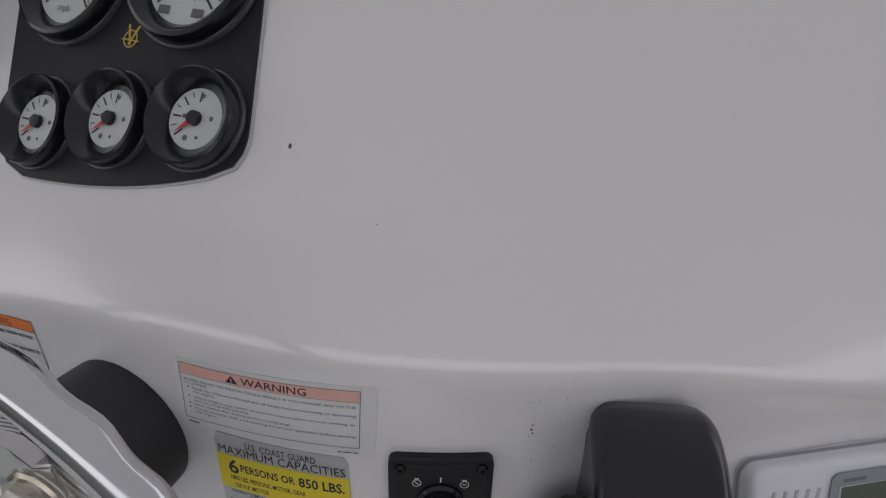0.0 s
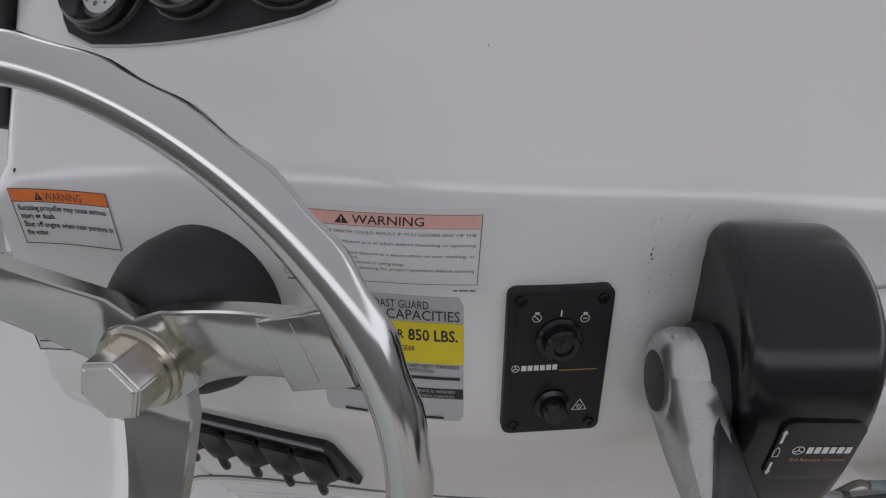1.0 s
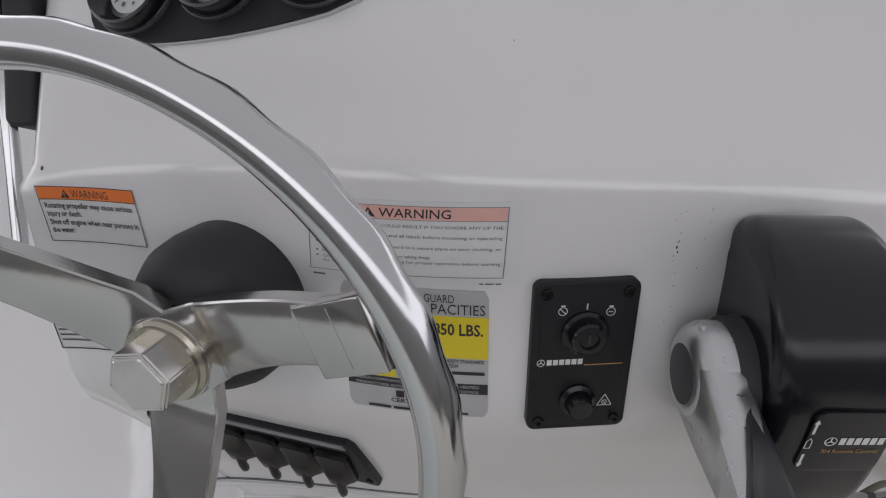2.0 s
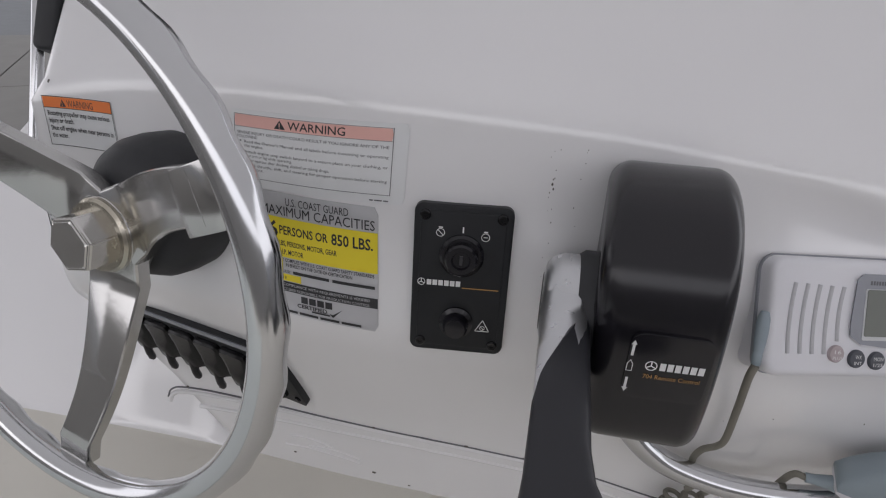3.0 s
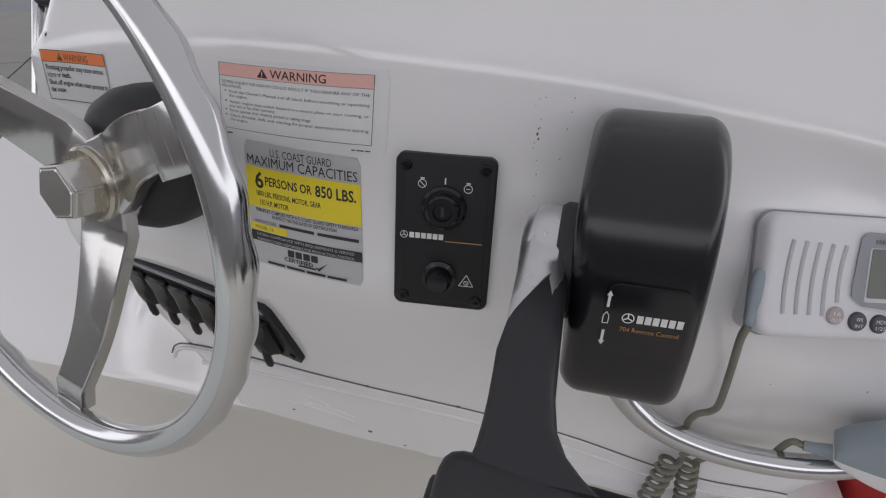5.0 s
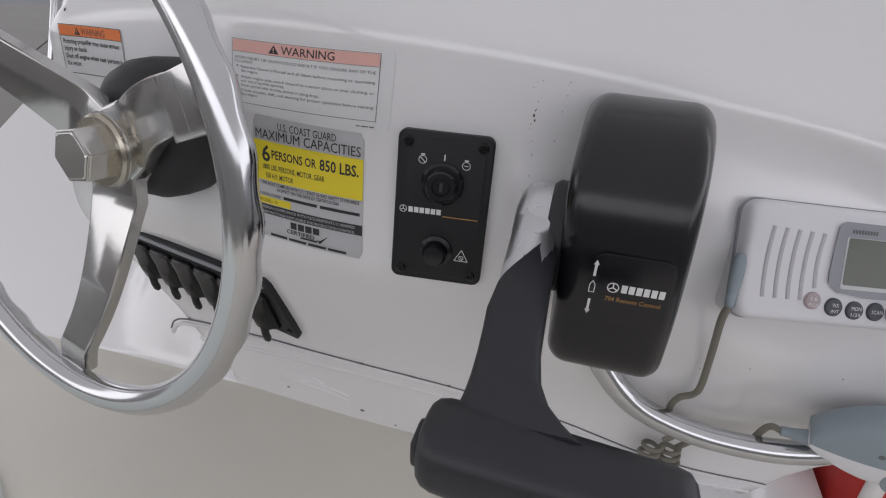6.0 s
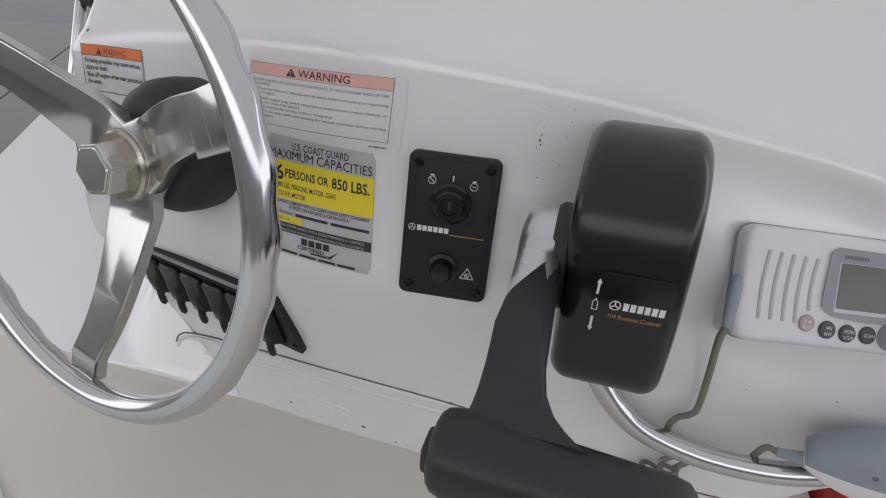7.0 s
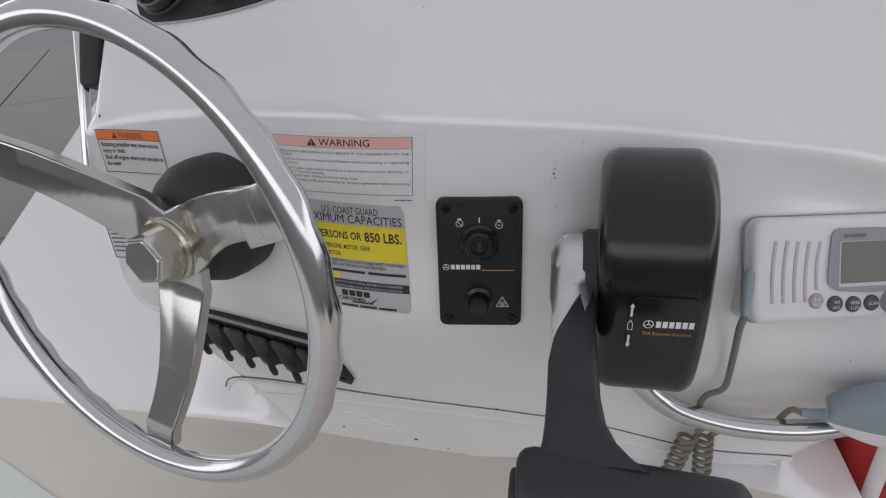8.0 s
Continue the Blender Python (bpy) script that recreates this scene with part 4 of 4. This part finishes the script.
def microphone_cord():
    a = radio_m @ Vector((-0.0962, -0.0375, 0.0140))
    b = mic_m @ Vector((-0.083, -0.002, 0.022))
    ob = thing("microphone_cord", a, "grey rubber microphone cord with a coiled hanging loop", "cord")
    n_ = lambda x, z, out: tuple(stand(x, z, out).translation)
    p1 = spline([a, a + Vector((-0.002, -0.001, -0.012)), n_(0.258, 0.690, 0.014), n_(0.264, 0.648, 0.012), n_(0.2635, 0.628, 0.009), n_(0.254, 0.619, 0.009), n_(0.2505, 0.602, 0.010), n_(0.256, 0.582, 0.012), n_(0.266, 0.574, 0.013), n_(0.268, 0.562, 0.013), n_(0.258, 0.548, 0.015)], 8)
    part("lead", tube(bmesh.new(), p1, 0.0030, 10), CORD, ob, world=True)
    p2 = spline([b, b + Vector((-0.012, 0.002, -0.002)), n_(0.322, 0.556, 0.020), n_(0.302, 0.566, 0.018), n_(0.287, 0.566, 0.016), n_(0.280, 0.555, 0.016), n_(0.272, 0.540, 0.016)], 8)
    part("microphone_lead", tube(bmesh.new(), p2, 0.0030, 10), CORD, ob, world=True)
    for x0, x1 in ((0.258, 0.250), (0.273, 0.286)):
        pts = []
        turns, N = 6, 160
        for i in range(N + 1):
            t = i / N
            x, z = x0 + (x1 - x0) * t, 0.545 - 0.085 * t
            a_ = 2 * math.pi * turns * t
            q = stand(x, z, 0.018)
            pts.append(q @ Vector((0.0085 * math.cos(a_) - 0.0085, 0.0035 * math.sin(a_), 0.0085 * math.sin(a_))))
        part("coil", tube(bmesh.new(), pts, 0.0024, 8), CORD, ob, world=True)
    return ob


microphone_cord()


# ---- grab rails ----
def grab_rail():
    ob = thing("grab_rail", (0.28, 0.45, 0.60), "bent polished stainless grab rail across the console's lower face", "grab rail")
    pts = spline([(0.160, 0.470, 0.690), (0.164, 0.440, 0.672), (0.176, 0.427, 0.648), (0.200, 0.425, 0.617), (0.230, 0.425, 0.596), (0.28, 0.425, 0.583), (0.335, 0.426, 0.582), (0.375, 0.430, 0.588), (0.402, 0.437, 0.598), (0.424, 0.455, 0.610), (0.438, 0.485, 0.617), (0.442, 0.520, 0.620)], 10)
    part("tube", tube(bmesh.new(), pts, 0.0110, 18), STEEL, ob, world=True)
    for x, z in ((0.160, 0.690),):
        bm = moved(lathe(bmesh.new(), [(0.0, -0.004), (0.021, -0.004), (0.021, 0.002), (0.016, 0.006), (0.0, 0.006)], 28), stand(x, z))
        part("flange", bm, STEEL, ob, world=True)
    return ob


def windscreen_rail():
    ob = thing("windscreen_rail", (-0.43, 0.52, 0.463), "slim stainless upright rail beside the console", "rail")
    pts = spline([(-0.424, 0.492, 0.785), (-0.432, 0.498, 0.797), (-0.433, 0.508, 0.82), (-0.432, 0.550, 0.927), (-0.436, 0.66, 1.20)], 8)
    part("tube", tube(bmesh.new(), pts, 0.0062, 14), STEEL, ob, world=True)
    bm = moved(lathe(bmesh.new(), [(0.0, 0.0), (0.014, 0.0), (0.014, 0.003), (0.008, 0.008), (0.0, 0.008)], 20), Matrix.Translation((-0.4235, 0.492, 0.785)) @ pose(0, 0, 0, 0, -90, 0))
    part("foot", bm, STEEL, ob, world=True)
    return ob


def side_bracket():
    ob = thing("side_bracket", (-0.408, 0.58, 0.98), "black plastic bracket on the side of the dash", "bracket")
    bm = moved(slab(bmesh.new(), outline(0.026, 0.26, 0.008), -0.016, 0.016, 0.004), Matrix.Translation((-0.412, 0.596, 1.010)) @ pose(0, 0, 0, 90 - 27, 0, 0))
    part("plate", bm, RUBBER, ob, world=True)
    return ob


grab_rail(), windscreen_rail(), side_bracket()


# ---- accessory switch panel ----
def switch_panel():
    m = stand(-0.232, 0.6240, 0.0, 0.0)
    ob = thing("switch_panel", (0, 0, 0), "black accessory switch panel with a row of capped toggle switches", "switch panel", m=m)
    tall = Matrix.Diagonal((1, 1.32, 1, 1))
    pts = [(-0.125, -0.033), (0.108, -0.033), (0.111, -0.028), (0.099, 0.028), (0.094, 0.033), (-0.125, 0.030)]
    part("plate", moved(slab(bmesh.new(), pts, -0.006, 0.005, 0.001), tall), PANEL, ob)
    part("top_strip", moved(slab(bmesh.new(), [(-0.12, 0.022), (0.092, 0.025), (0.090, 0.030), (-0.12, 0.027)], 0.004, 0.0062), tall), RADIOGREY, ob, "grey label strip")
    for i in range(6):
        x = -0.100 + 0.0350 * i
        bm = bmesh.new()
        rows = []
        for z, sx, sy, dy in ((0.004, 0.0168, 0.021, 0), (0.009, 0.0166, 0.0205, 0), (0.0115, 0.0150, 0.0190, 0), (0.0135, 0.0118, 0.0120, -0.006), (0.0165, 0.0085, 0.0085, -0.009), (0.0180, 0.0060, 0.0060, -0.010)):
            rows.append([bm.verts.new((x + px, dy + py - 0.004, z)) for px, py in outline(2 * sx, 2 * sy, min(sx, sy) * 0.28, 2)])
        for a, b in zip(rows, rows[1:]):
            for k_ in range(len(a)):
                bm.faces.new((a[k_], a[(k_ + 1) % len(a)], b[(k_ + 1) % len(a)], b[k_]))
        bm.faces.new(rows[-1])
        bm.faces.new(rows[0][::-1])
        sw = part("switch_cap", moved(bm, tall), BLACKGLOSS, ob, angle=30)
        bm = bmesh.new()
        tube(bm, [Vector((x + 0.002, -0.014, 0.014)), Vector((x + 0.003, -0.026, 0.018)), Vector((x + 0.0035, -0.031, 0.0185)), Vector((x + 0.0035, -0.0335, 0.018))], lambda t: 0.0042 if t < 0.9 else 0.0030, 12)
        part("toggle", moved(bm, tall), BLACK, sw)
    bm = lathe(bmesh.new(), [(0.0, 0.004), (0.0036, 0.004), (0.0036, 0.006), (0.0024, 0.0072), (0.0, 0.0072)], 14, Matrix.Translation((0.1095, -0.0205, 0)))
    part("screw", moved(bm, Matrix.Translation((-0.008, -0.012, 0))), BLACKGLOSS, ob)
    return ob


switch_panel()


# ---- access hatch moulded in the lower face ----
def access_hatch():
    ob = thing("access_hatch", (0.05, skin(0.05, 0.52), 0.52), "shallow moulded access hatch with dirty groove, low on the console", "hatch")
    def groove(name, pts, r, mat, out):
        path = [Vector(stand(x, z, out).translation) for x, _, z in spline([(a, 0, b) for a, b in pts], 8)]
        part(name, tube(bmesh.new(), path, r, 8), mat, ob, world=True)
    top = [(-0.318, 0.522), (-0.312, 0.533), (-0.29, 0.540), (-0.20, 0.552), (-0.14, 0.560), (-0.05, 0.567), (0.04, 0.562), (0.15, 0.530), (0.25, 0.495), (0.33, 0.473), (0.385, 0.468)]
    groove("upper_seam", top, 0.0011, INKGREY, 0.0)
    groove("upper_lip", [(x + 0.002, z - 0.0055) for x, z in top], 0.0028, GEL, -0.0010)
    groove("raised_edge", [(x * 0.96 + 0.004, z - 0.020) for x, z in top[2:]], 0.0026, GEL, -0.0008)
    for x, z, s in ((-0.29, 0.541, 1.5), (-0.053, 0.567, 2.0), (0.042, 0.562, 2.0), (0.10, 0.547, 1.2), (-0.155, 0.486, 1.4), (-0.06, 0.482, 2.0), (-0.02, 0.47, 1.2)):
        bm = bmesh.new()
        bmesh.ops.create_icosphere(bm, subdivisions=1, radius=0.0012 * s, matrix=stand(x, z) @ Matrix.Diagonal((1.3, 0.8, 0.5, 1)))
        part("dirt_speck", bm, DOT, ob, world=True)
    for x0, z0, L in ((-0.155, 0.515, 0.05), (-0.135, 0.505, 0.06), (-0.165, 0.497, 0.09), (0.11, 0.497, 0.05), (0.13, 0.488, 0.05)):
        groove("mould_line", [(x0, z0), (x0 + L * 0.3, z0 + 0.003), (x0 + L * 0.7, z0 + 0.001), (x0 + L, z0 - 0.004)], 0.0014, GEL, -0.0002)
    return ob


access_hatch()


# ---- gauges ----
def gauge(parent, x, z, r, big, marks):
    m = parent.matrix_basis.inverted() @ stand(x, z, 0.004)
    k = 0.74 if big else 0.62
    out = lathe(bmesh.new(), [(r * (k - 0.02), 0.002), (r * k, 0.0055), (r * 0.86, 0.0135), (r * 0.92, 0.0150), (r * 0.97, 0.0140), (r, 0.011), (r, 0.004), (r * 1.03, 0.003), (r * 1.03, 0.0)], 48)
    g = part("gauge", out, BLACK, parent, "black-rimmed gauge", m=m)
    part("bezel_ring", lathe(bmesh.new(), [(r * 1.0, 0.0035), (r * 1.045, 0.0035), (r * 1.055, 0.002), (r * 1.05, 0.0), (r * 1.0, 0.0)], 48), BEZEL, g, "satin grey bezel")
    part("dial", lathe(bmesh.new(), [(0.0, 0.0), (r * k, 0.0), (r * k, 0.004), (0.0, 0.0041)], 40), DIAL, g, "white dial")
    zz = 0.0044
    bm = bmesh.new()
    for i in range(marks):
        a = radians(225 - 270 * i / (marks - 1))
        if not big and a < radians(85):
            continue
        L = r * (0.20 if i % 2 == 0 else 0.11)
        strip(bm, (r * (k - 0.08) - L / 2) * math.cos(a), (r * (k - 0.08) - L / 2) * math.sin(a), L, r * (0.035 if i % 2 == 0 else 0.02), zz, math.degrees(a))
    part("scale_marks", bm, INK, g)
    for dx, dy, d in (((-0.27, 0.02, 0.05), (0.05, 0.46, 0.05), (0.36, 0.05, 0.05), (-0.12, -0.40, 0.06), (0.14, -0.36, 0.04)) if not big else ((-0.22, -0.02, 0.03), (0.25, 0.0, 0.03))):
        bm = bmesh.new()
        bm.faces.new([bm.verts.new((r * (dx + d * math.cos(math.pi * q / 4)), r * (dy + d * math.sin(math.pi * q / 4)), zz)) for q in range(8)])
        part("dial_dot", bm, INKGREY, g)
    a = radians(222)
    bm = bmesh.new()
    bm.faces.new([bm.verts.new(q) for q in ((r * 0.06, -r * 0.05, 0.0060), (r * (k - 0.10) * math.cos(a), r * (k - 0.10) * math.sin(a), 0.0060), (-r * 0.06, r * 0.05, 0.0060))])
    part("needle", bm, NEEDLE, g)
    part("needle_cap", lathe(bmesh.new(), [(0.0, 0.0045), (r * 0.15, 0.0045), (r * 0.14, 0.0080), (0.0, 0.0085)], 20), BLACK, g)
    return g, m


def gauge_panel():
    ob = thing("gauge_panel", (-0.23, skin(-0.23, 1.05), 1.05), "black instrument panel with white-faced gauges on the sloping dash", "instrument panel")
    bm = bmesh.new()
    bme = bmesh.new()
    def grid(bm, w0, dz, lo, hi):
        rows = []
        N, M = 36, 26
        for j in range(M + 1):
            s = dz + (0.29 - dz) * j / M
            k = max(0.0, 1 - (s - dz) / 0.030)
            e = 0.030 * (1 - math.sqrt(max(0, 1 - k * k)))
            xl, xr = -0.343 - w0 - 0.05 * (s - 0.08) + e, -0.1115 + w0 - 0.01 * (s - 0.08) - e
            row = []
            for i in range(N + 1):
                x = xl + (xr - xl) * i / N
                mid = (i / N - 0.5) * 2
                z = crown(x) + s + (0.005 * mid - 0.007 * (1 - mid * mid)) * max(0, 1 - (s - dz) / 0.05)
                row.append([bm.verts.new(stand(x, z, lo).translation), bm.verts.new(stand(x, z, hi).translation)])
            rows.append(row)
        for a, b in zip(rows, rows[1:]):
            for i in range(N):
                bm.faces.new((a[i][1], a[i + 1][1], b[i + 1][1], b[i][1]))
        edge = [r_[0] for r_ in rows[::-1]] + rows[0][1:] + [r_[-1] for r_ in rows[1:]]
        for p, q in zip(edge, edge[1:]):
            bm.faces.new((p[0], q[0], q[1], p[1]))
    grid(bm, 0.0, 0.0785, -0.004, 0.0045)
    part("panel", bm, PANEL, ob, world=True)
    grid(bme, 0.0014, 0.0774, -0.004, 0.0026)
    part("bright_trim", bme, LCDEDGE, ob, "thin pale trim round the panel", world=True)
    for x, s in ((-0.3000, 0.1060), (-0.2255, 0.1095), (-0.1510, 0.1135)):
        gauge(ob, x, crown(x) + s, 0.0362, False, 13)
    for x, s, words in ((-0.284, 0.198, (("20", -0.62, -0.12), ("50", 0.42, -0.42), ("mph", -0.16, -0.55))), (-0.168, 0.196, (("0", -0.52, -0.30), ("x1000 rpm", -0.36, -0.36), ("7", 0.52, -0.32)))):
        g, m = gauge(ob, x, crown(x) + s, 0.0545, True, 21)
        for text, tx, ty in words:
            part("dial_text", moved(letters(text, 0.0085), Matrix.Translation((0.0545 * tx, 0.0545 * ty, 0.0047))), INKGREY, g)
        if len(words[0][0]) == 1:
            bm = bmesh.new()
            strip(bm, -0.017, -0.030, 0.0105, 0.0065, 0.0047)
            strip(bm, 0.014, -0.030, 0.0105, 0.0065, 0.0047)
            part("warning_windows", bm, INKGREY, g)
    m = ob.matrix_basis.inverted() @ stand(-0.2215, crown(-0.2215) + 0.158, 0.005)
    bm = bmesh.new()
    circle_mark(bm, 0, 0, 0.0072, 0.0012, 0)
    strip(bm, 0, -0.001, 0.018, 0.0012, 0)
    strip(bm, -0.002, 0.003, 0.0022, 0.017, 0, 22)
    strip(bm, 0.003, 0.004, 0.0022, 0.019, 0, -22)
    part("emblem", bm, GOLD, ob, "gold line emblem", m=m)
    return ob


gauge_panel()


# ---- marks on the gelcoat ----
def marks():
    rnd = random.Random(7)
    spots = [(-0.0825, 1.0172, 1.6), (-0.018, 0.981, 0.5), (-0.374, 0.882, 1.6), (0.0935, 0.859, 1.0), (0.0945, 0.8555, 0.8), (0.0938, 0.8625, 0.6)]
    for i in range(20):
        spots.append((0.094 + rnd.gauss(0, 0.0022) + (0.020 if i % 3 == 0 else 0), 0.885 - 0.10 * rnd.random() ** 1.3, 0.25 + 0.30 * rnd.random()))
    spots += [(0.30, 0.664, 0.6), (0.376, 0.662, 0.7), (0.262, 0.655, 0.5)]
    ob = thing("grime_specks", (0.09, skin(0.09, 0.86), 0.86), "dark dried specks and drips on the white gelcoat", "dirt", kind="stuff")
    bm = bmesh.new()
    for x, z, s in spots:
        bmesh.ops.create_icosphere(bm, subdivisions=1, radius=0.0011 * s, matrix=stand(x, z) @ Matrix.Diagonal((0.8, 1.3, 0.4, 1)))
    part("specks", bm, DOT, ob, world=True)


marks()


# ---- beside the console ----
def fuel_tank():
    ob = thing("fuel_tank", (0.66, 0.66, 0.325), "red plastic portable fuel tank on the deck", "fuel tank")
    bm = bmesh.new()
    box(bm, 0.66, 0.66, 0.415, 0.36, 0.24, 0.18, 0.03, 4)
    part("body", bm, RED, ob, world=True)
    bm = moved(lathe(bmesh.new(), [(0.0, 0.0), (0.030, 0.0), (0.030, 0.022), (0.026, 0.028), (0.0, 0.028)], 28), Matrix.Translation((0.52, 0.62, 0.500)))
    part("cap", bm, TAN, ob, "tan filler cap", world=True)
    return ob


def pole():
    ob = thing("white_pole", (0.47, 0.50, 0.325), "slim white pole standing on the deck beside the console", "pole")
    pts = [Vector((0.500, 0.515, 0.322)), Vector((0.492, 0.512, 0.42)), Vector((0.484, 0.508, 0.54)), Vector((0.512, 0.52, 0.72))]
    part("tube", tube(bmesh.new(), pts, 0.009, 14), WHITEPIPE, ob, world=True)
    return ob


fuel_tank(), pole()
